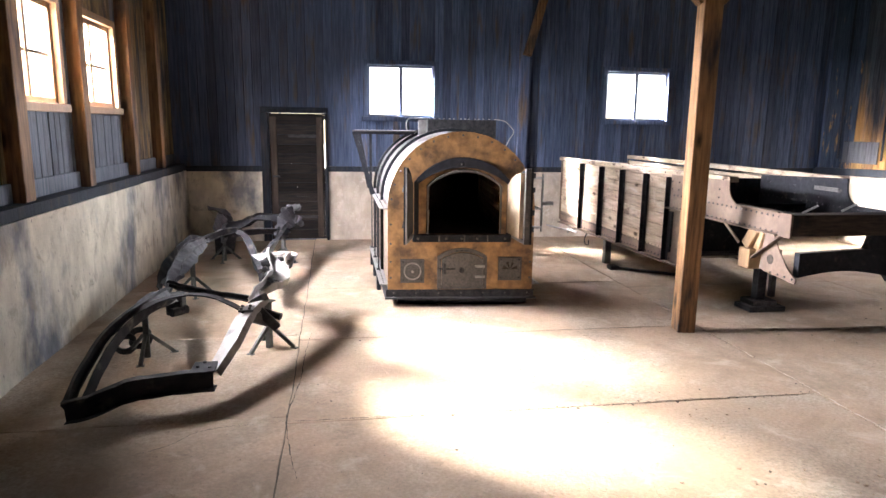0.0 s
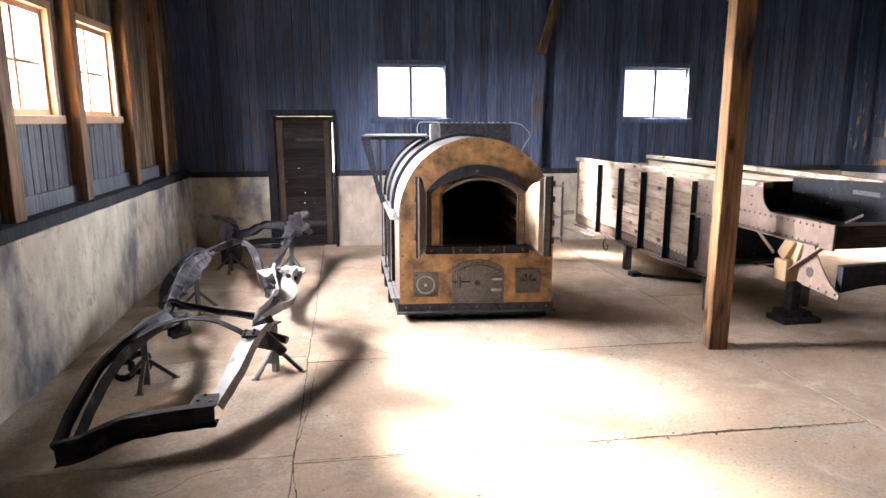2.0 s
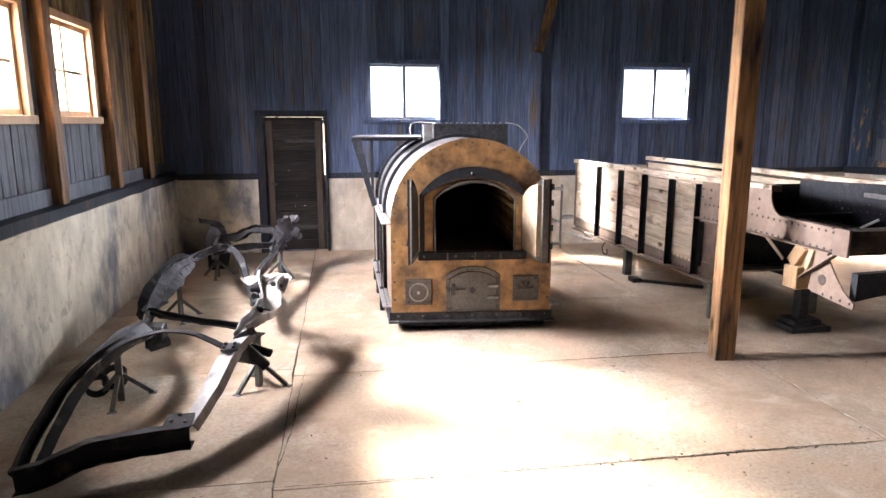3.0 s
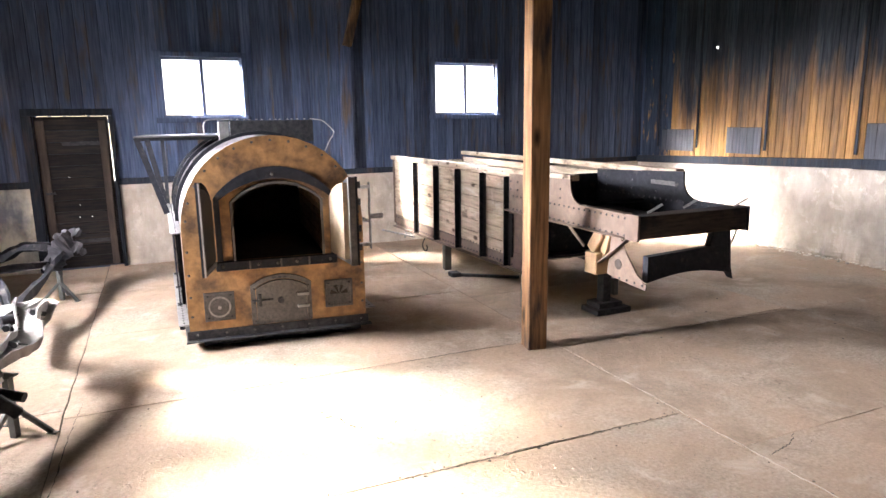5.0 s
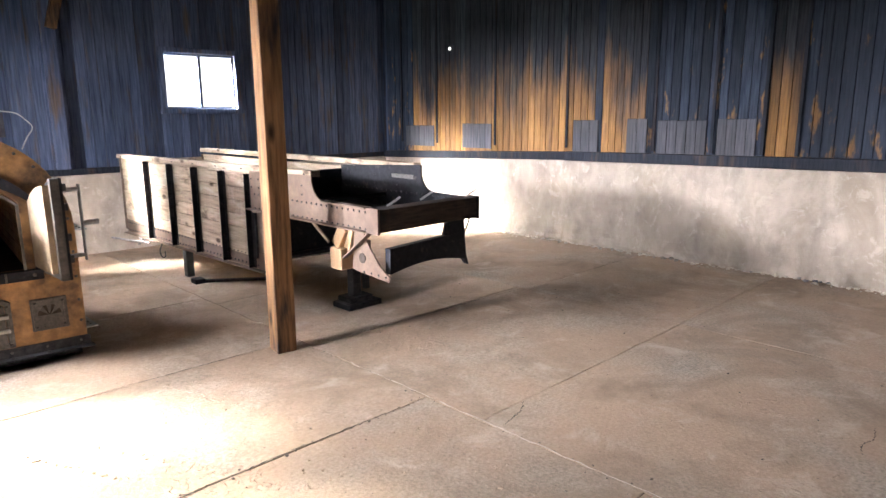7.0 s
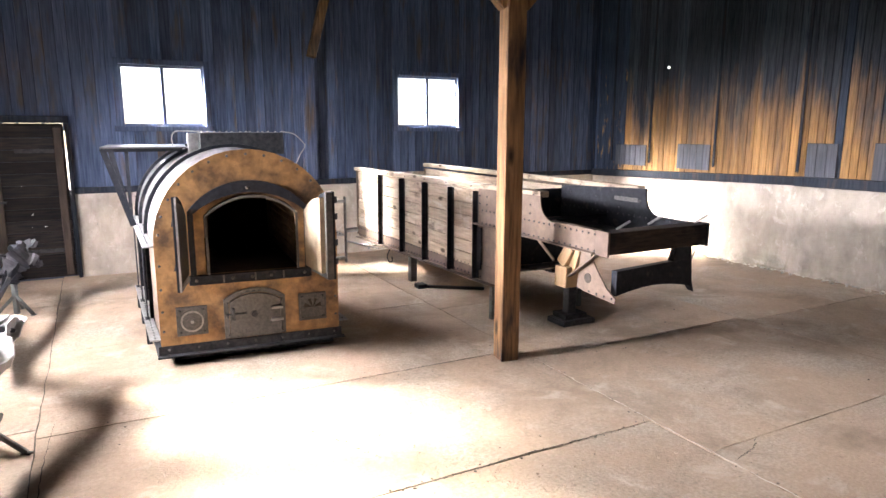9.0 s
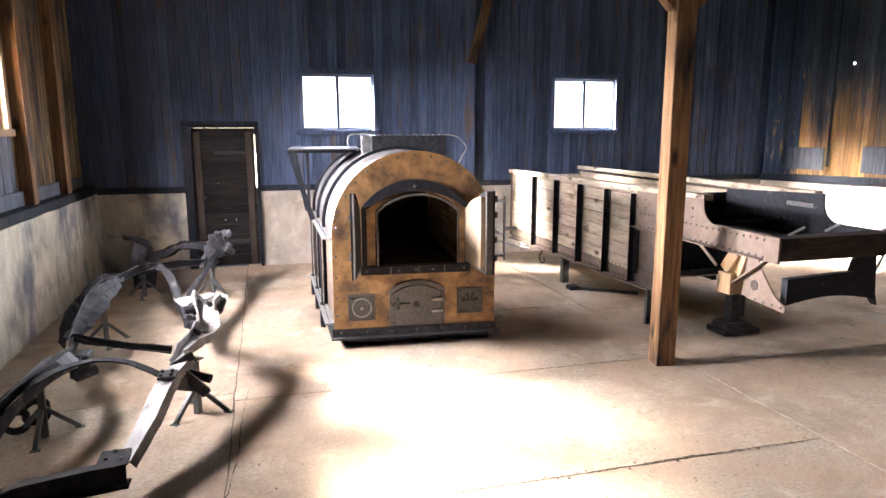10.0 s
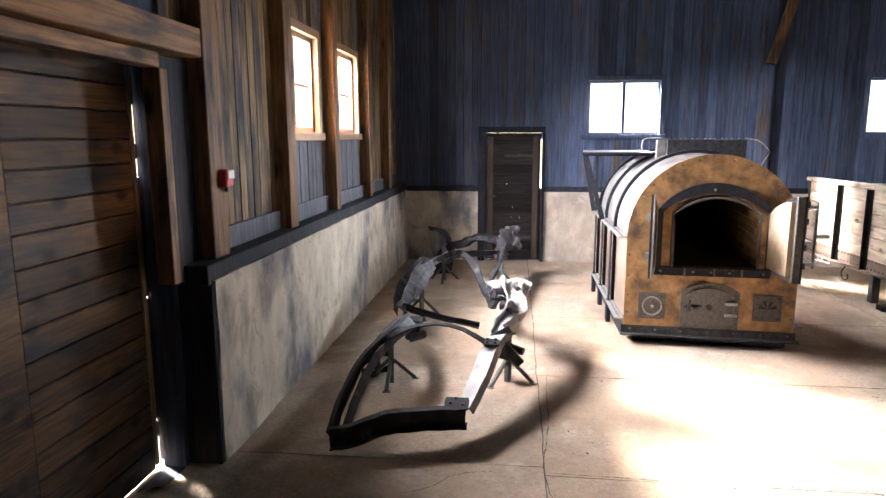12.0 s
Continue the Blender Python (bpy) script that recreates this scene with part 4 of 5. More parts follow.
            part("knob", rod((cx, -0.04, cz), (cx, -0.062, cz), 0.014, 12), WORNSTEEL, v)
        else:
            half = [(cx + 0.08 * math.cos(math.pi * k / 16), cz - 0.005 + 0.08 * math.sin(math.pi * k / 16)) for k in range(17)]
            # no hole is cut: a dark plate paints in its shade
            part("opening", prism(half, -0.017, -0.0142), HOLLOWSHADE, v, "dark half-round plate painting in the shade of an air hole")
            part("shutter", merge(*[prism([(cx + 0.012 * math.cos(a), cz), (cx + 0.08 * math.cos(a - 0.22), cz + 0.08 * math.sin(a - 0.22)), (cx + 0.08 * math.cos(a + 0.22), cz + 0.08 * math.sin(a + 0.22))], -0.026, -0.0172) for a in (0.75, 1.57, 2.4)]), IRON, v)
        bm = bmesh.new()
        for dx in (0.03, 0.218):
            for dz in (0.03, 0.222):
                dome(bm, (x0 + dx, -0.024, z0 + dz), 0.010, (0, -1, 0))
        tagged(part("rivets", bm, STEEL, v), kind="stuff")
    # gear on top of the barrel
    part("bracket", box(0.35, 0.45, 1.15, 1.19, 1.66, 1.93, 0.004), RAWSTEEL, root, "bright bare steel upright bracket")
    top = part("pulley_box", box(0.46, 1.27, 1.14, 1.60, 1.72, 1.935, 0.006), STEEL, root, "dark steel box on the barrel")
    bm = bmesh.new()
    for k in range(14):
        dome(bm, (0.49 + k * 0.058 + random.uniform(-0.012, 0.012), 1.17, 1.945), 0.013, (0, 0, 1))
    tagged(part("studs", bm, RAWSTEEL, top), kind="stuff")
    part("cable", sweep([(0.006, 0), (0, 0.006), (-0.006, 0), (0, -0.006)], [(1.25, 1.15, 1.945, 0, 1), (1.36, 1.10, 1.925, 0, 1), (1.43, 1.05, 1.86, 0, 1), (1.46, 1.02, 1.80, 0, 1), (1.41, 1.0, 1.72, 0, 1), (1.36, 1.0, 1.62, 0, 1)]), RAWSTEEL, top)
    part("cable", sweep([(0.007, 0), (0, 0.007), (-0.007, 0), (0, -0.007)], [(0.46, 1.2, 1.945, 0, 1), (0.34, 1.25, 1.95, 0, 1), (0.24, 1.3, 1.94, 0, 1), (0.21, 1.3, 1.88, 0, 1), (0.22, 1.3, 1.80, 0, 1)]), RAWSTEEL, top)
    tray = part("tray", box(-0.42, 0.34, 1.15, 2.14, 1.785, 1.80, 0.003), IRON, root, "flat steel tray on struts")
    for y in (1.20, 2.08):
        part("strut", bar((-0.40, y, 1.785), (-0.085 - 0.085 * y, y, S), 0.055, 0.012, 0, (0, 1, 0)), BLACKSTEEL, tray)
        part("strut", bar((-0.40, y, 1.77), (0.30, y, 1.77), 0.03, 0.04, 0, (0, 1, 0)), BLACKSTEEL, tray)
    part("strut", bar((-0.24, 2.08, 1.785), (-0.24, 2.08, S), 0.035, 0.035), BLACKSTEEL, tray)
    # the body behind the front plate is sheared to fit the camera's view
    for ob in root.children_recursive:
        if ob.name.split(".")[0] in ("barrel", "side_panel", "back_plate", "hoop", "stanchion", "ledge_angle", "base_frame") or ob.parent.name.split(".")[0] in ("hoop", "ledge_angle"):
            for v in ob.data.vertices:
                v.co.x -= 0.085 * max(v.co.y - 0.02, 0.0)
    return root


furnace()

FRAMEPAINT = surface("worn_dark_frame_paint", (0.010, 0.010, 0.013), (0.030, 0.029, 0.034), 0.72, 0.0, (9, 9, 9), 2.5, 0.2, 0, (0.10, 0.088, 0.080), 0.62, 5.0, (1, 1, 1), 0.05)
FRAMEPAINT.node_tree.nodes["Principled BSDF"].inputs["Specular IOR Level"].default_value = 0.25
STANDPAINT = surface("grey_stand_paint", (0.075, 0.080, 0.078), (0.13, 0.135, 0.13), 0.55, 0.2)


# ---- wrecked lorry frame on its stands ----
def channel(h=0.12, f=0.05, t=0.007):
    """A C profile lying with its web upright."""
    return [(0, -h / 2), (f, -h / 2), (f, -h / 2 + t), (t, -h / 2 + t), (t, h / 2 - t), (f, h / 2 - t), (f, h / 2), (0, h / 2)]


def strap(w=0.06, t=0.008):
    return [(-t / 2, -w / 2), (t / 2, -w / 2), (t / 2, w / 2), (-t / 2, w / 2)]


def wreck():
    root = thing("wrecked_frame", "twisted dark steel lorry frame resting on small stands", "vehicle frame")
    P = FRAMEPAINT
    near = part("cross_member", sweep(channel(0.135, 0.06), [(-1.95, 3.70, 0.09, 8, 1), (-1.80, 3.73, 0.11, 5, 1), (-1.60, 3.80, 0.175, 0, 1), (-1.35, 3.86, 0.185, 0, 1), (-1.10, 3.93, 0.175, 0, 1)], 4, dent=0.025), P, root, "dark bent end member")
    part("gusset", box(-1.24, -1.08, 3.88, 4.06, 0.232, 0.245, 0.002), P, near)
    part("gusset", box(-1.22, -1.09, 3.89, 3.99, 0.09, 0.102, 0.002), P, near)
    for x, y in ((-1.20, 3.95), (-1.12, 3.93), (-1.17, 4.03)):
        part("bolt", rod((x, y, 0.245), (x, y, 0.258), 0.011, 8), STEEL, near)
    side = part("side_member", sweep(channel(0.15, 0.055), [(-1.13, 3.94, 0.20, -58, 0.9), (-1.05, 4.25, 0.30, -62, 1), (-0.98, 4.55, 0.42, -66, 1), (-0.90, 4.85, 0.47, -72, 0.95)], 4, dent=0.025), WORNSTEEL, root, "pale worn bent side member")
    part("joint_plate", box(-1.01, -0.90, 4.52, 4.66, 0.455, 0.47, 0.003), STEEL, side)
    for x, y in ((-0.99, 4.55), (-0.93, 4.55), (-0.99, 4.62), (-0.93, 4.62)):
        part("bolt", rod((x, y, 0.47), (x, y, 0.487), 0.012, 8), STEEL, side)
    part("side_member", sweep(channel(0.16, 0.06, 0.010), [(-0.91, 4.80, 0.47, 120, 0.8), (-0.84, 5.10, 0.48, 95, 1.0), (-0.78, 5.40, 0.50, 70, 1.1), (-0.79, 5.65, 0.56, 110, 0.9), (-0.82, 5.88, 0.60, 75, 1.2), (-0.90, 6.05, 0.55, 60, 1.1)], 4, dent=0.06), WORNSTEEL, root, "crumpled pale side member")
    part("crumpled_plate", sweep(strap(0.20, 0.010), [(-1.02, 5.86, 0.60, 80, 0.9), (-0.90, 5.92, 0.63, 95, 1.0), (-0.76, 5.90, 0.60, 70, 1.1), (-0.72, 5.82, 0.50, 20, 0.7)], 4, dent=0.06), WORNSTEEL, root)
    part("shackle", merge(rod((-0.98, 5.75, 0.56), (-0.86, 5.80, 0.56), 0.045, 14), box(-0.93, -0.82, 5.60, 5.72, 0.44, 0.50, 0.01)), P, root)
    part("spring_hanger", merge(bar((-0.95, 4.62, 0.40), (-0.83, 4.80, 0.30), 0.10, 0.09, 0.01), bar((-0.88, 4.70, 0.42), (-0.74, 4.72, 0.26), 0.05, 0.07, 0.008), bar((-0.84, 4.80, 0.50), (-0.95, 4.86, 0.42), 0.09, 0.06, 0.008), rod((-0.86, 4.86, 0.36), (-0.72, 4.80, 0.33), 0.03)), STEEL, root, "black broken spring hanger")
    part("side_member", sweep(channel(0.11, 0.04), [(-0.90, 6.02, 0.50, 150, 1), (-0.99, 6.25, 0.33, 165, 1), (-1.05, 6.6, 0.36, 180, 1), (-1.03, 7.1, 0.40, 170, 1), (-0.97, 7.7, 0.44, 160, 1), (-0.95, 8.3, 0.50, 120, 1.1), (-0.97, 8.75, 0.52, 90, 1)], 4, dent=0.06), P, root)
    part("side_member", sweep(channel(0.07, 0.032), [(-1.95, 3.70, 0.10, 20, 1.1), (-1.95, 3.92, 0.20, 25, 1), (-1.90, 4.25, 0.36, 10, 1), (-1.82, 4.50, 0.45, 0, 0.9), (-1.74, 4.72, 0.50, -30, 0.8), (-1.72, 5.05, 0.50, -60, 0.8), (-1.74, 5.40, 0.43, -30, 0.9), (-1.82, 5.75, 0.33, 10, 1), (-1.88, 6.05, 0.30, 30, 1)], 4, dent=0.025), P, root, "dark buckled side member")
    part("flange_strip", sweep(strap(0.075), [(-1.88, 3.80, 0.06, 30, 1), (-1.86, 4.05, 0.20, 20, 1), (-1.80, 4.40, 0.36, 10, 1), (-1.68, 4.75, 0.44, -20, 1), (-1.62, 5.10, 0.40, -50, 1), (-1.72, 5.55, 0.30, -20, 1)], 4, dent=0.025), P, root)
    part("side_member", sweep(channel(0.095, 0.036), [(-1.88, 6.02, 0.30, 40, 1), (-1.86, 6.30, 0.42, 60, 1), (-1.84, 6.60, 0.50, 75, 1.1), (-1.80, 6.88, 0.55, 60, 1), (-1.72, 7.15, 0.57, 30, 0.9), (-1.60, 7.42, 0.60, 0, 0.8)], 4, dent=0.06), SHEET, root, "pale dented side member")
    part("flange_strip", sweep(strap(0.09), [(-1.95, 6.0, 0.28, 20, 1), (-1.97, 6.35, 0.42, 40, 1), (-1.92, 6.75, 0.52, 10, 1), (-1.86, 7.05, 0.60, 0, 0.8), (-1.80, 7.3, 0.55, 0, 0.7)], 4, dent=0.06), P, root)
    part("cross_member", sweep(channel(0.075, 0.032), [(-1.72, 7.15, 0.56, 0, 0.8), (-1.58, 7.42, 0.60, 20, 1), (-1.42, 7.50, 0.60, 40, 1), (-1.27, 7.30, 0.52, 60, 1), (-1.16, 6.95, 0.40, 40, 1), (-1.06, 6.55, 0.33, 20, 1), (-0.98, 6.30, 0.30, 0, 1)], 4, dent=0.06), P, root, "arched twisted cross member")
    part("cross_member", sweep(strap(0.04, 0.012), [(-1.80, 4.55, 0.44, 60, 1), (-1.62, 4.66, 0.52, 70, 1), (-1.40, 4.72, 0.555, 80, 1), (-1.18, 4.68, 0.53, 75, 1), (-0.97, 4.60, 0.44, 70, 1)], 4, dent=0.025), P, root, "thin bowed strap")
    part("torn_rail", sweep(channel(0.055, 0.04), [(-1.88, 6.02, 0.33, 60, 0.9), (-1.70, 6.10, 0.25, 40, 1), (-1.45, 6.08, 0.21, 20, 1), (-1.13, 6.06, 0.17, 0, 1.1)], 4, dent=0.06), P, root)
    part("bracket", merge(box(-1.76, -1.62, 5.45, 5.62, 0.18, 0.36, 0.012), rod((-1.70, 5.40, 0.22), (-1.60, 5.52, 0.22), 0.04)), STEEL, root)
    part("gusset", prism([(-1.97, 0.0), (-1.72, 0.02), (-1.66, 0.34), (-1.74, 0.56), (-1.90, 0.62), (-1.98, 0.40)], 9.14, 9.17), P, root, "dark upright end plate")
    part("bent_lug", sweep(strap(0.09, 0.012), [(-2.02, 9.0, 0.70, 40, 0.8), (-1.92, 9.10, 0.66, 60, 1), (-1.80, 9.16, 0.60, 30, 1), (-1.76, 9.18, 0.48, 0, 1)], 4, dent=0.06), P, root)
    part("cross_member", sweep(channel(0.11, 0.05), [(-1.80, 9.12, 0.42, 0, 1), (-1.55, 9.10, 0.45, 20, 1), (-1.35, 9.02, 0.55, 40, 1), (-1.12, 8.95, 0.56, 10, 1), (-0.94, 8.85, 0.52, 0, 1)], 4, dent=0.06), P, root)
    part("cross_member", sweep(channel(0.08, 0.05), [(-1.74, 8.3, 0.40, 0, 1), (-1.45, 8.28, 0.46, 10, 1), (-1.0, 8.3, 0.48, 0, 1)], 4, dent=0.06), P, root)
    part("side_member", sweep(channel(0.12, 0.05), [(-1.58, 7.42, 0.58, 20, 0.9), (-1.66, 7.8, 0.48, 0, 1), (-1.74, 8.3, 0.40, 0, 1), (-1.80, 8.8, 0.40, 10, 1), (-1.82, 9.14, 0.42, 0, 1)], 4, dent=0.06), P, root)
    for pts in ([(-0.98, 8.7, 0.55, 0, 1), (-0.92, 8.85, 0.66, 40, 1), (-0.82, 8.9, 0.72, 60, 0.7), (-0.74, 8.88, 0.70, 20, 0.4)], [(-0.98, 8.72, 0.50, 0, 1.2), (-0.95, 8.95, 0.54, 60, 1), (-0.84, 9.02, 0.60, 90, 0.7)], [(-0.96, 8.55, 0.36, 10, 1.4), (-0.98, 8.72, 0.50, 20, 1.5), (-0.93, 8.82, 0.62, 40, 1.2)], [(-0.90, 8.85, 0.56, 0, 0.7), (-0.78, 8.82, 0.54, 30, 0.6), (-0.72, 8.80, 0.47, 60, 0.4)]):
        part("torn_plate", sweep(strap(0.16, 0.01), pts, 5, dent=0.16), SHEET, root)
    # buckled sheets still hanging on the side members
    for w, pts in ((0.15, [(-1.80, 4.62, 0.44, 70, 0.6), (-1.70, 4.92, 0.47, 55, 1.0), (-1.66, 5.22, 0.42, 40, 1.0), (-1.72, 5.50, 0.34, 60, 0.7)]),
                   (0.17, [(-1.90, 6.10, 0.30, 60, 0.7), (-1.83, 6.42, 0.40, 70, 1.0), (-1.78, 6.78, 0.50, 50, 1.0), (-1.70, 7.05, 0.56, 20, 0.6)]),
                   (0.13, [(-1.02, 6.28, 0.40, 20, 0.8), (-1.00, 6.12, 0.50, 40, 1.0), (-0.96, 5.98, 0.58, 60, 0.8)]),
                   (0.20, [(-0.98, 8.20, 0.42, 80, 0.7), (-0.96, 8.50, 0.52, 60, 1.1), (-0.90, 8.75, 0.62, 30, 1.0), (-0.86, 8.86, 0.72, 10, 0.5)]),
                   (0.16, [(-1.92, 8.80, 0.40, 10, 0.8), (-1.86, 9.05, 0.52, 20, 1.1), (-1.80, 9.20, 0.62, 50, 0.7)])):
        part("buckled_sheet", sweep(strap(w, 0.006), pts, 5, dent=0.09), SHEET, root, "crumpled pale grey sheet")
    for a, b, z in ((-0.94, 5.55, 0.58), (-0.86, 5.30, 0.53), (-0.80, 5.72, 0.63)):
        part("bracket", merge(bar((a, b, z), (a + 0.09, b + 0.05, z - 0.05), 0.045, 0.03, 0.004), rod((a + 0.03, b - 0.03, z - 0.01), (a + 0.03, b + 0.05, z - 0.02), 0.022, 12)), STEEL, root)
    return root


wreck()


def stand(x, y, h, turn, w=0.045):
    """A small stand: an upright tube with three slanting legs."""
    root = thing("floor_stand", "small grey steel tube stand with splayed legs", "stand", pose(x, y, 0, 0, 0, turn), "stands under the wrecked frame")
    part("upright", box(-w / 2, w / 2, -w / 2, w / 2, 0.0, h, 0.003), STANDPAINT, root)
    part("head", box(-0.05, 0.05, -0.04, 0.04, h, h + 0.012, 0.003), STANDPAINT, root)
    for a in (20, 140, 260):
        c, d = math.cos(radians(a)), math.sin(radians(a))
        part("leg", bar((0.02 * c, 0.02 * d, 0.19), (0.21 * c, 0.21 * d, 0.006), 0.028, 0.028, 0.002), STANDPAINT, root)
        part("foot", box(0.21 * c - 0.03, 0.21 * c + 0.03, 0.21 * d - 0.02, 0.21 * d + 0.02, 0.0, 0.006), STANDPAINT, root)
    return root


stand(-1.78, 4.90, 0.44, 10)
stand(-0.84, 5.02, 0.40, -30)
stand(-1.82, 6.90, 0.46, 25)
stand(-0.98, 8.62, 0.42, 60)
stand(-1.78, 8.75, 0.33, 10)
ring = thing("strap_coil", "dark coiled iron strap lying by the stand", "coil")
for k, (x, y, r) in enumerate(((-1.97, 5.00, 0.075), (-1.90, 5.15, 0.085))):
    part("loop", sweep(strap(0.05, 0.008), [(x + r * math.cos(a), y + 0.5 * r * math.sin(a), 0.085 + r * 0.7 * math.sin(a), 0, 1) for a in [2 * math.pi * i / 10 for i in range(11)]], 3), STEEL, ring)


# ---- tipping wagon body ----
def wagon():
    root = thing("wagon_body", "weathered timber and riveted steel wagon body on props", "wagon")
    X, F = 3.44, 4.63
    y_back, y_plate = 9.93, 6.30

    def bottom(y):
        return 0.34 + (9.0 - y) * 0.018

    def side(x, sgn):
        sp = part("boarding", box(x + 0.03 * sgn, x + 0.034 * sgn, y_plate, y_back, 0.52, 1.34) if sgn > 0 else box(x + 0.034 * sgn, x + 0.03 * sgn, y_plate, y_back, 0.52, 1.34), OLDWOOD, root, "stack of weathered grey-brown boards")
        for i in range(6):
            z0 = 0.50 + i * 0.138
            a = mesh_of("board", box(min(x, x + 0.03 * sgn), max(x, x + 0.03 * sgn), y_plate, y_back, z0, z0 + 0.131, 0.005), OLDWOOD)
            piece("board", a, sp, pose(random.uniform(-0.004, 0.004), 0, 0))
        chord = part("bottom_plate", sloped_beam(min(x, x + 0.02 * sgn), max(x, x + 0.02 * sgn), y_plate - 0.3, y_back, bottom(y_plate - 0.3), bottom(y_back), 0.17), RUSTPLATE, root, "brown riveted steel sill plate")
        lip = part("bottom_angle", sloped_beam(min(x - 0.06 * sgn, x), max(x - 0.06 * sgn, x), y_plate - 0.3, y_back, bottom(y_plate - 0.3) - 0.012, bottom(y_back) - 0.012, 0.012), RUSTPLATE, root)
        bm = bmesh.new()
        y = y_plate
        while y < y_back:
            for dz in (0.035, 0.135):
                dome(bm, (x - 0.004 * sgn, y, bottom(y) + dz), 0.012, (-sgn, 0, 0))
            y += 0.082
        tagged(part("rivets", bm, STEEL, chord), kind="stuff")
        for y in (8.99, 8.26, 7.59, 6.93, 6.37):
            st = part("stanchion", merge(box(min(x - 0.065 * sgn, x - 0.005 * sgn), max(x - 0.065 * sgn, x - 0.005 * sgn), y - 0.006, y + 0.006, bottom(y) + 0.01, 1.335, 0.001), box(min(x - 0.012 * sgn, x - 0.005 * sgn), max(x - 0.012 * sgn, x - 0.005 * sgn), y - 0.045, y + 0.045, bottom(y) + 0.01, 1.335, 0.001)), BLACKSTEEL, root, "black steel angle stanchion")
        bm = bmesh.new()
        for y in (8.99, 8.26, 7.59, 6.93, 6.37):
            for k in range(7):
                dome(bm, (x - 0.015 * sgn, y + 0.028, bottom(y) + 0.08 + k * 0.142), 0.010, (-sgn, 0, 0))
        for k in range(9):
            dome(bm, (x - 0.048 * sgn, 5.32 + k * 0.56, 1.395 - k * 0.0045), 0.012, (-sgn, 0, 0))
        tagged(part("bolt_heads", bm, STEEL, chord), kind="stuff")
        part("end_post", box(min(x - 0.02 * sgn, x + 0.05 * sgn), max(x - 0.02 * sgn, x + 0.05 * sgn), y_back, y_back + 0.03, 0.36, 1.34, 0.003), RUSTPLATE, root)
        part("top_rail", sloped_beam(min(x - 0.045 * sgn, x + 0.055 * sgn), max(x - 0.045 * sgn, x + 0.055 * sgn), 5.22, y_back + 0.05, 1.375, 1.335 if sgn > 0 else 1.37, 0.055), OLDWOOD, root, "weathered timber top rail")

    side(X, 1)
    side(F, -1)
    # floor, tail board and underframe
    part("floor_boards", box(X + 0.04, F - 0.04, 6.2, y_back, 0.44, 0.49, 0.004), OLDWOOD, root)
    part("tail_board", box(X + 0.04, F - 0.04, y_back - 0.03, y_back, 0.50, 1.30, 0.004), OLDWOOD, root)
    for x in (3.75, 4.40):
        part("chassis_beam", box(x, x + 0.06, 6.32, y_back - 0.1, 0.36, 0.438, 0.004), STEEL, root)

    # the riveted steel cheek with its curved step
    def cheek(x0, x1, name):
        f = 0.0 if x0 < 4 else -0.20
        curve = [(5.03 + f + 0.17 * math.cos(a), 1.357 - 0.17 * math.sin(a)) for a in [math.pi / 2 * k / 8 for k in range(9)]]
        out = [(6.27, 0.97), (6.27, 1.372), (5.20 + f, 1.395 if x0 < 4 else 1.43), *curve, (4.42, 1.185), (4.42, 1.0)]
        bm = prism(out, x0, x1)
        bmesh.ops.transform(bm, matrix=Matrix(((0, 1, 0, 0), (1, 0, 0, 0), (0, 0, 1, 0), (0, 0, 0, 1))), verts=bm.verts)
        bmesh.ops.recalc_face_normals(bm, faces=bm.faces)
        # far cheek in black: the shade on its inner face is painted in
        ob = part(name, bm, RUSTPLATE if x0 < 4 else BLACKSTEEL, root, "riveted steel cheek with curved step")
        bm = bmesh.new()
        y = 4.46
        while y < 6.25:
            dome(bm, (x0 - 0.004, y, 1.02), 0.011, (-1, 0, 0))
            dome(bm, (x0 - 0.004, y, 1.155), 0.011, (-1, 0, 0))
            y += 0.075
        for z in (1.22, 1.30):
            for y in (5.35, 5.7, 6.1, 6.24):
                dome(bm, (x0 - 0.004, y, z), 0.011, (-1, 0, 0))
        tagged(part("rivets", bm, STEEL, ob), kind="stuff")
        return ob

    cheek(3.385, 3.40, "cheek_plate")
    far = cheek(4.465, 4.48, "cheek_plate")
    part("slot_plate", box(4.456, 4.4645, 5.10, 5.42, 1.29, 1.33, 0.003), IRON, far)
    part("flange", box(3.33, 3.384, 4.42, 6.3, 1.0, 1.012, 0.002), RUSTPLATE, root)
    part("flange", box(3.34, 3.42, 4.42, 5.02, 1.187, 1.198, 0.002), RUSTPLATE, root)
    # black inside the well: its shade is put into the colour
    part("cross_bar", rod((3.41, 5.52, 1.12), (4.45, 5.52, 1.12), 0.02), BLACKSTEEL, root)
    part("inner_shelf", box(3.41, 4.45, 4.95, 6.27, 1.005, 1.018, 0.002), BLACKSTEEL, root)
    part("underplate", box(3.47, 4.46, 6.05, 6.19, 0.495, 0.52), STEEL, root)
    part("inner_wall", box(3.42, 4.58, 6.28, 6.31, 0.50, 1.33), BLACKSTEEL, root)
    # front beam
    fb = part("front_beam", merge(box(3.37, 4.45, 4.27, 4.29, 1.015, 1.19, 0.003), box(3.37, 4.45, 4.29, 4.418, 1.172, 1.19, 0.002)), RUSTDARK, root, "dark rusty steel front beam")
    part("end_cap", box(3.345, 3.369, 4.26, 4.41, 1.0, 1.2, 0.004), RUSTPLATE, fb)
    part("end_cap", box(4.451, 4.475, 4.26, 4.41, 1.0, 1.2, 0.004), BLACKSTEEL, fb)
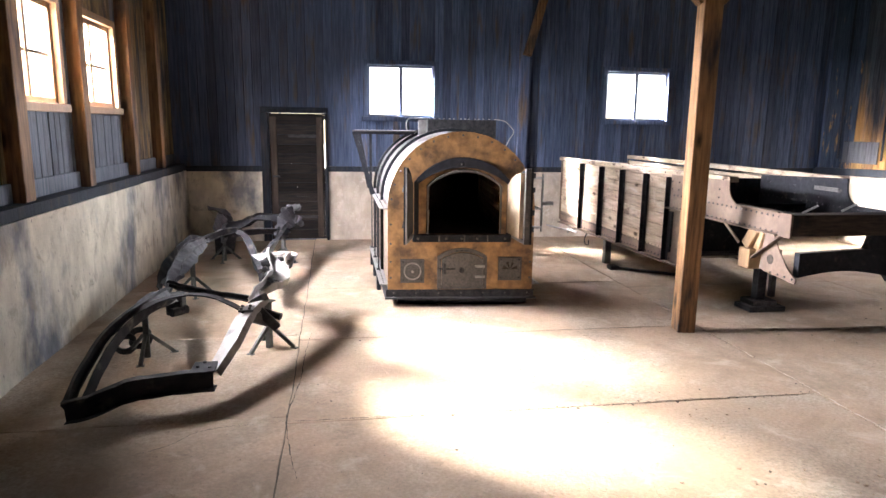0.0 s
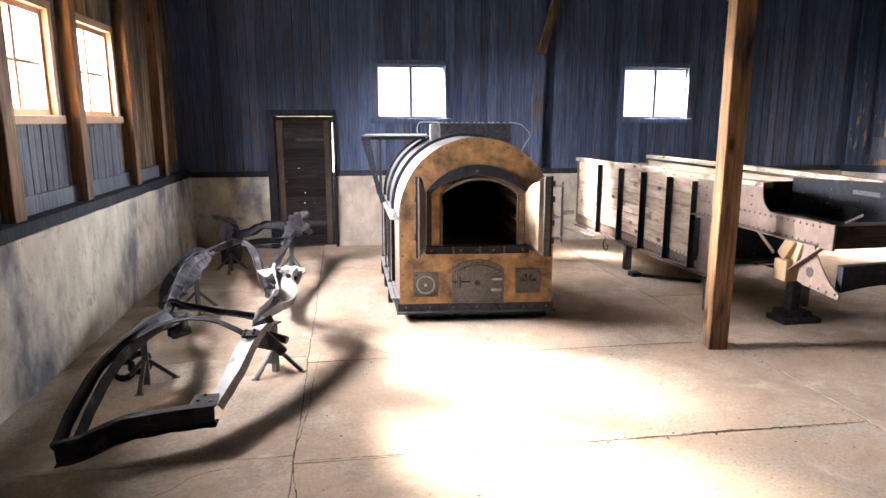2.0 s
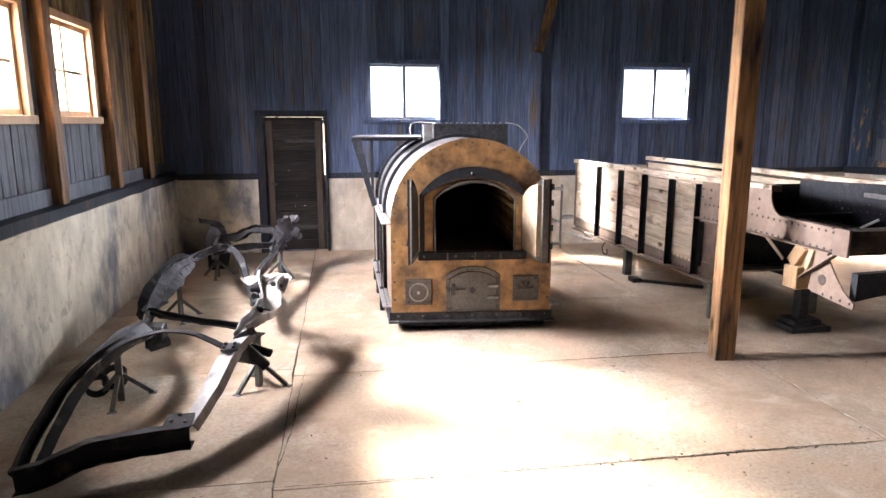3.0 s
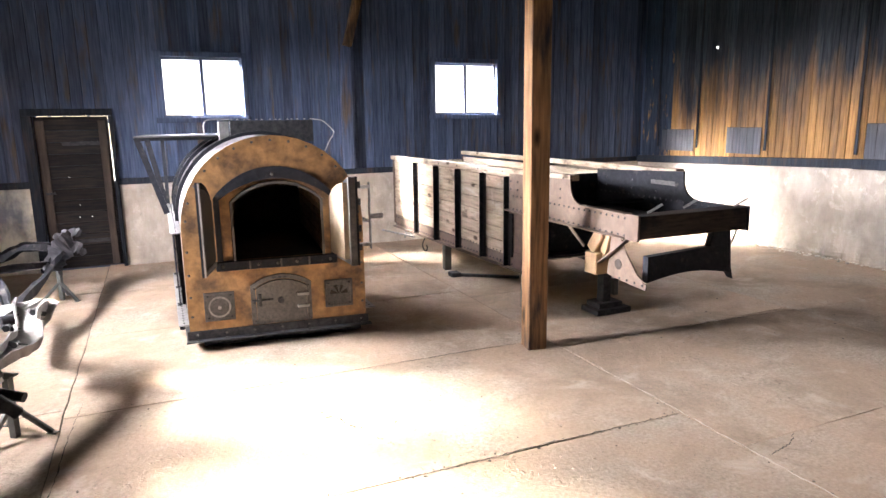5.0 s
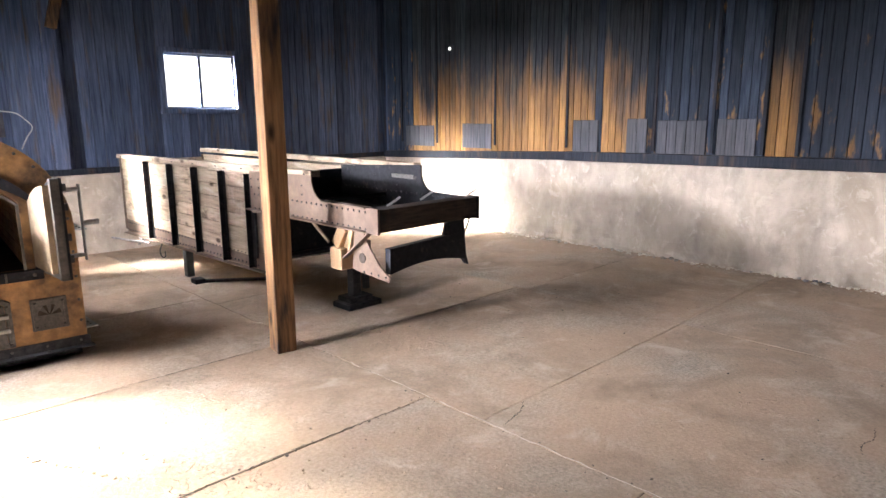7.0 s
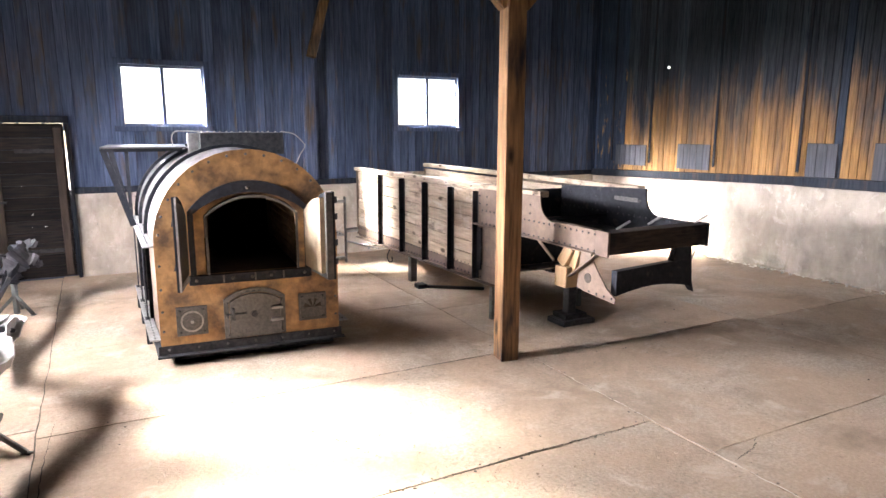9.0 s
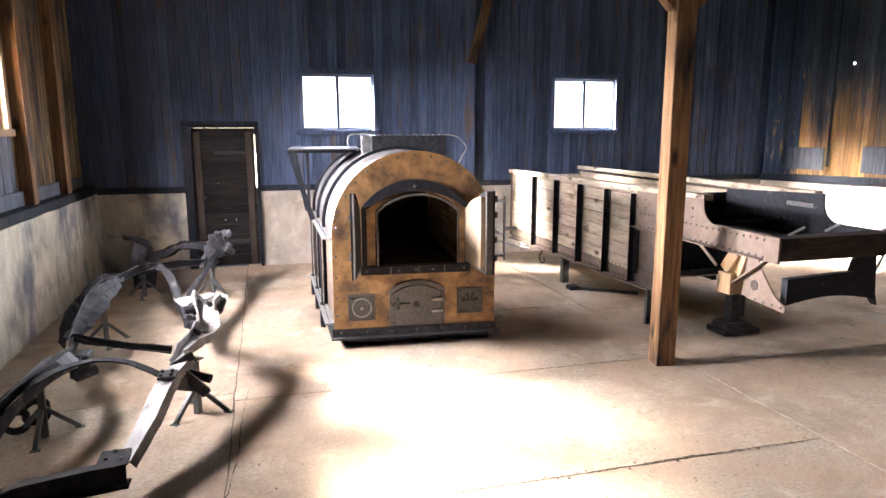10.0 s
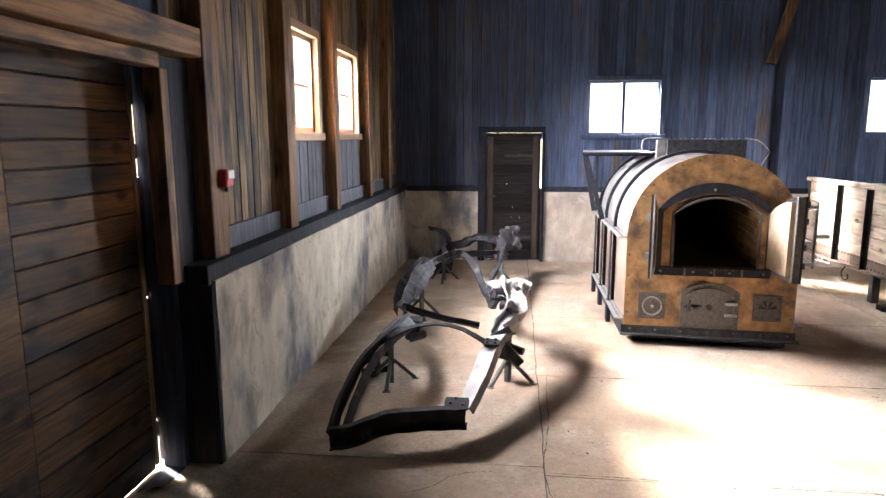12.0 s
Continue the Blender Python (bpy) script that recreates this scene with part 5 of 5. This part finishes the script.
    for x, dy in ((3.55, 0.0), (4.0, 0.1), (4.42, -0.02)):
        part("hook", bar((x, 4.40 + dy, 1.19), (x + 0.09, 4.34 + dy, 1.26), 0.016, 0.016), RAWSTEEL, fb)
    # lower cross beam
    n = 14
    low = [(3.50 + 0.84 * k / n, 0.66 + 0.05 * math.sin(math.pi * k / n)) for k in range(n + 1)]
    cb = part("cross_beam", prism([*low, (4.39, 0.60), (4.36, 0.70), (4.34, 0.90), (3.50, 0.865)], 4.31, 4.37), BLACKSTEEL, root, "dark arched steel cross beam")
    part("drop_bracket", prism([(4.12, 0.892), (4.34, 0.9005), (4.33, 1.02), (4.16, 1.02)], 4.31, 4.37), BLACKSTEEL, root)
    part("stay", rod((4.36, 4.34, 0.86), (4.44, 4.34, 1.02), 0.010), RAWSTEEL, root)
    # gusset on the near side; a dark disc paints in the shade of its round hole
    g = [(4.24, 0.625), (4.23, 0.665), (4.34, 0.73), (4.46, 0.86), (4.56, 1.0), (4.66, 1.0), (4.68, 0.80), (4.70, 0.665), (4.62, 0.65)]
    ring_ = [(4.56 + 0.042 * math.cos(2 * math.pi * k / 18), 0.77 + 0.042 * math.sin(2 * math.pi * k / 18)) for k in range(18)]
    swap = Matrix(((0, 1, 0, 0), (1, 0, 0, 0), (0, 0, 1, 0), (0, 0, 0, 1)))
    for x0, x1, o, m, nm in ((3.42, 3.432, g, RUSTPLATE, "gusset_plate"), (3.416, 3.4195, ring_, HOLLOWSHADE, "gusset_hole")):
        bm = prism(o, x0, x1)
        bmesh.ops.transform(bm, matrix=swap, verts=bm.verts)
        bmesh.ops.recalc_face_normals(bm, faces=bm.faces)
        gp = part(nm, bm, m, root if nm == "gusset_plate" else gp)
    bm = bmesh.new()
    for y in (4.27, 4.36, 4.45, 4.54):
        dome(bm, (3.416, y, 0.66), 0.011, (-1, 0, 0))
    tagged(part("rivets", bm, STEEL, gp), kind="stuff")
    part("stay", bar((3.40, 4.78, 0.74), (3.40, 4.42, 1.0), 0.05, 0.012), RUSTPLATE, root)
    part("stay", bar((3.42, 5.28, 1.0), (3.42, 5.02, 0.84), 0.012, 0.03), RUSTPLATE, root)
    tm = part("timber_block", merge(bar((3.43, 4.90, 0.83), (3.43, 4.78, 1.0), 0.085, 0.11, 0.006), box(3.36, 3.50, 4.77, 4.93, 0.64, 0.82, 0.008)), TIMBER, root, "pale new timber packing block")
    part("timber_block", bar((3.46, 4.79, 0.80), (3.44, 4.70, 1.0), 0.06, 0.10, 0.006), TIMBER, root, "pale new timber packing block")
    # lever at the tail and hanging hook
    part("lever", rod((3.36, 8.95, 0.30), (3.30, 10.20, 0.22), 0.014), RAWSTEEL, root)
    part("lever_fork", merge(rod((3.42, 9.35, 0.33), (3.36, 9.35, 0.22), 0.018), box(3.40, 3.46, 9.25, 9.45, 0.28, 0.335, 0.004)), RAWSTEEL, root)
    part("hook_chain", sweep(strap(0.012, 0.012), [(3.39, 8.62, 0.33, 0, 1), (3.37, 8.66, 0.24, 0, 1), (3.37, 8.60, 0.17, 0, 1), (3.38, 8.52, 0.19, 0, 1), (3.38, 8.53, 0.25, 0, 1)], 5), STEEL, root)
    # props
    for x, y, w, h in ((3.47, 8.06, 0.09, 0.345), (3.47, 6.10, 0.05, 0.38), (4.62, 8.06, 0.09, 0.36), (4.62, 6.1, 0.06, 0.38)):
        part("prop", box(x - w / 2, x + w / 2, y - w / 2, y + w / 2, 0.0, h, 0.004), STANDPAINT, root)
    part("prop", box(4.08, 4.18, 5.60, 5.70, 0.10, 0.49, 0.005), STEEL, root)
    part("prop_block", box(3.95, 4.36, 5.50, 5.78, 0.0, 0.055, 0.006), STEEL, root)
    part("prop_block", box(4.0, 4.28, 5.54, 5.76, 0.056, 0.11, 0.006), STEEL, root)
    part("lower_plate", box(3.445, 3.46, 5.95, 6.298, 0.37, 0.968, 0.002), RUSTPLATE, root)
    return root


wagon()
baulk = thing("floor_beam", "dark thin bar with a block lying under the wagon", "timber baulk")
part("bar", bar((3.40, 7.68, 0.02), (4.05, 7.20, 0.02), 0.05, 0.035, 0.004), STEEL, baulk)
part("block", box(3.34, 3.46, 7.60, 7.74, 0.0, 0.055, 0.006), STEEL, baulk)


# ---- floor slabs ----
def slab(x0, x1, y0, y1, seed):
    """One concrete slab with slightly wandering edges and a softly uneven top."""
    g, n = 0.0025, 24
    bm = bmesh.new()
    grid = []
    for i in range(n + 1):
        row = []
        for j in range(n + 1):
            x, y = x0 + g + (x1 - x0 - 2 * g) * i / n, y0 + g + (y1 - y0 - 2 * g) * j / n
            if i in (0, n):
                x += 0.012 * noise.noise((x0 if i == 0 else x1, y * 3.1, 5)) + 0.004 * random.random() * (1 if i == 0 else -1)
            if j in (0, n):
                y += 0.012 * noise.noise((x * 3.1, y0 if j == 0 else y1, 9)) + 0.004 * random.random() * (1 if j == 0 else -1)
            row.append(bm.verts.new((x, y, 0.003 * noise.noise((x * 0.7, y * 0.7, seed)))))
        grid.append(row)
    for i in range(n):
        for j in range(n):
            bm.faces.new((grid[i][j], grid[i + 1][j], grid[i + 1][j + 1], grid[i][j + 1]))
    rim = [grid[i][0] for i in range(n)] + [grid[n][j] for j in range(n)] + [grid[i][n] for i in range(n, 0, -1)] + [grid[0][j] for j in range(n, 0, -1)]
    low = [bm.verts.new((v.co.x, v.co.y, -0.0085)) for v in rim]
    for k in range(len(rim)):
        j = (k + 1) % len(rim)
        bm.faces.new((rim[k], low[k], low[j], rim[j]))
    bmesh.ops.recalc_face_normals(bm, faces=bm.faces)
    return bm


columns = [(-2.95, -0.60, (-3.6, 0.2, 1.9, 3.63, 5.32, 7.1, 8.8, BY + 0.1)), (-0.60, 3.15, (-3.6, 0.2, 1.9, 3.53, 5.18, 7.0, 8.7, BY + 0.1)), (3.15, 5.85, (-3.6, -0.3, 3.02, 4.92, 6.7, 8.5, BY + 0.1)), (5.85, RX + 0.06, (-3.6, -0.3, 3.04, 4.80, 6.7, 8.5, BY + 0.1))]
for x0, x1, ys in columns:
    for y0, y1 in zip(ys, ys[1:]):
        part("slab", slab(x0, x1, y0, y1, x0 + y0), CONCRETE, floor)


# ---- grit on the floor, rubble along the foot of the crumbling wall ----
def chips(name, places, material, label, category):
    bm = bmesh.new()
    for x, y, r in places:
        n = len(bm.verts)
        bmesh.ops.create_icosphere(bm, subdivisions=1, radius=r, matrix=Matrix.Translation((x, y, r * 0.35)) @ Matrix.Rotation(random.uniform(0, 6), 4, "Z") @ Matrix.Diagonal((random.uniform(0.7, 1.5), random.uniform(0.6, 1.0), random.uniform(0.35, 0.6), 1)))
        bm.verts.ensure_lookup_table()
        for v in bm.verts[n:]:
            v.co += Vector((random.uniform(-1, 1), random.uniform(-1, 1), random.uniform(-0.4, 0.4))) * r * 0.22
    tagged(part(name, bm, material), label, category, kind="stuff")


grit = [(random.uniform(-0.5, 6.5), random.uniform(1.2, 5.6), random.uniform(0.004, 0.010)) for _ in range(110)]
grit += [(x, 3.53 + random.uniform(-0.03, 0.03), random.uniform(0.004, 0.011)) for x in np.linspace(0.2, 3.1, 45)]
grit += [(3.15 + random.uniform(-0.03, 0.03), y, random.uniform(0.003, 0.008)) for y in np.linspace(1.5, 5.0, 30)]
chips("floor_grit", grit, JOINT, "scattered dark grit and chips on the concrete floor", "grit")


def crack(points, width, seed, material=None):
    """A jagged open crack in the slab: a ragged dark ribbon with a crumbled lip."""
    rnd = random.Random(seed)
    bm = bmesh.new()
    path = smooth_path([(x, y, 0.0) for x, y in points], 14)
    rows = []
    for i, p in enumerate(path):
        a, b = path[max(i - 1, 0)], path[min(i + 1, len(path) - 1)]
        t = Vector(b - a).normalized()
        side = Vector((-t.y, t.x, 0))
        c = Vector(p) + side * rnd.uniform(-1.2, 1.2) * width
        w = width * rnd.uniform(0.12, 1.0) * min(1.0, 0.25 + 3 * min(i, len(path) - 1 - i) / len(path))
        rows.append([bm.verts.new(c - side * w + Vector((0, 0, 0.0040))), bm.verts.new(c + side * w + Vector((0, 0, 0.0042)))])
    for a, b in zip(rows, rows[1:]):
        bm.faces.new((a[0], a[1], b[1], b[0]))
    tagged(part("joint_fill" if material else "floor_crack", bm, material or CRACK), "pale filled joint between floor slabs" if material else "jagged dark crack in the concrete floor", "joint" if material else "crack", kind="stuff")


LIME = surface("pale_joint_fill", (0.50, 0.43, 0.35), (0.66, 0.58, 0.48), 0.9, 0, (40, 40, 40))
CRACK = surface("crack_dirt", (0.020, 0.017, 0.014), (0.07, 0.06, 0.05), 0.95, 0, (60, 60, 60))
crack([(0.70, 3.535), (1.1, 3.53), (1.56, 3.522), (2.0, 3.535), (2.41, 3.53), (2.8, 3.525), (3.13, 3.52)], 0.0065, 1)
crack([(-0.69, 3.56), (-0.3, 3.55), (0.09, 3.54), (0.45, 3.54)], 0.004, 2)
crack([(-0.50, 2.85), (-0.55, 3.15), (-0.60, 3.62), (-0.55, 4.2), (-0.53, 4.91), (-0.50, 5.4)], 0.0045, 3)
crack([(-1.45, 3.22), (-1.25, 3.33), (-1.15, 3.46), (-1.02, 3.52), (-0.80, 3.55)], 0.004, 4)
crack([(0.10, 5.19), (0.9, 5.185), (1.7, 5.18), (2.5, 5.17), (2.86, 5.15)], 0.004, 5)
crack([(3.20, 2.88), (3.30, 2.90), (3.42, 2.93), (3.56, 3.01)], 0.006, 6)
crack([(4.34, 1.22), (4.48, 1.25), (4.60, 1.22), (4.76, 1.25)], 0.005, 9)
crack([(3.40, 4.93), (4.2, 4.90), (5.0, 4.88), (5.8, 4.84)], 0.004, 7)
crack([(3.15, 1.2), (3.152, 2.0), (3.148, 2.8), (3.15, 3.6), (3.152, 4.3), (3.15, 4.9)], 0.007, 8, LIME)
pits = []
for (x0, y0), (x1, y1) in (((1.30, 4.40), (1.76, 3.52)), ((1.95, 5.05), (2.34, 3.70)), ((0.95, 4.6), (1.30, 3.9))):
    for k in np.linspace(0, 1, 34):
        if random.random() < 0.75:
            pits.append((x0 + (x1 - x0) * k + random.uniform(-0.02, 0.02), y0 + (y1 - y0) * k + random.uniform(-0.02, 0.02), random.uniform(0.006, 0.013)))
pits += [(random.uniform(1.2, 3.0), random.uniform(2.0, 3.4), random.uniform(0.005, 0.012)) for _ in range(70)]
chips("floor_crumbs", pits, CONCRETE, "small crumbs and flakes of broken concrete", "grit")
# A glowing disc on the planks in place of a real hole.
part("knot_hole", rod((RX - 0.002, 8.55, 2.975), (RX + 0.004, 8.55, 2.975), 0.022, 10), DAYLIGHT_DISC, wall_east, "glowing disc standing in for daylight through a knot hole")
rubble = [(RX - 0.03 - abs(random.gauss(0.03, 0.06)), y + random.uniform(-0.06, 0.06), random.uniform(0.008, 0.038)) for y in np.linspace(1.8, 8.8, 230)]
chips("wall_rubble", rubble, PLASTER, "pale crumbled plaster along the wall foot", "rubble")
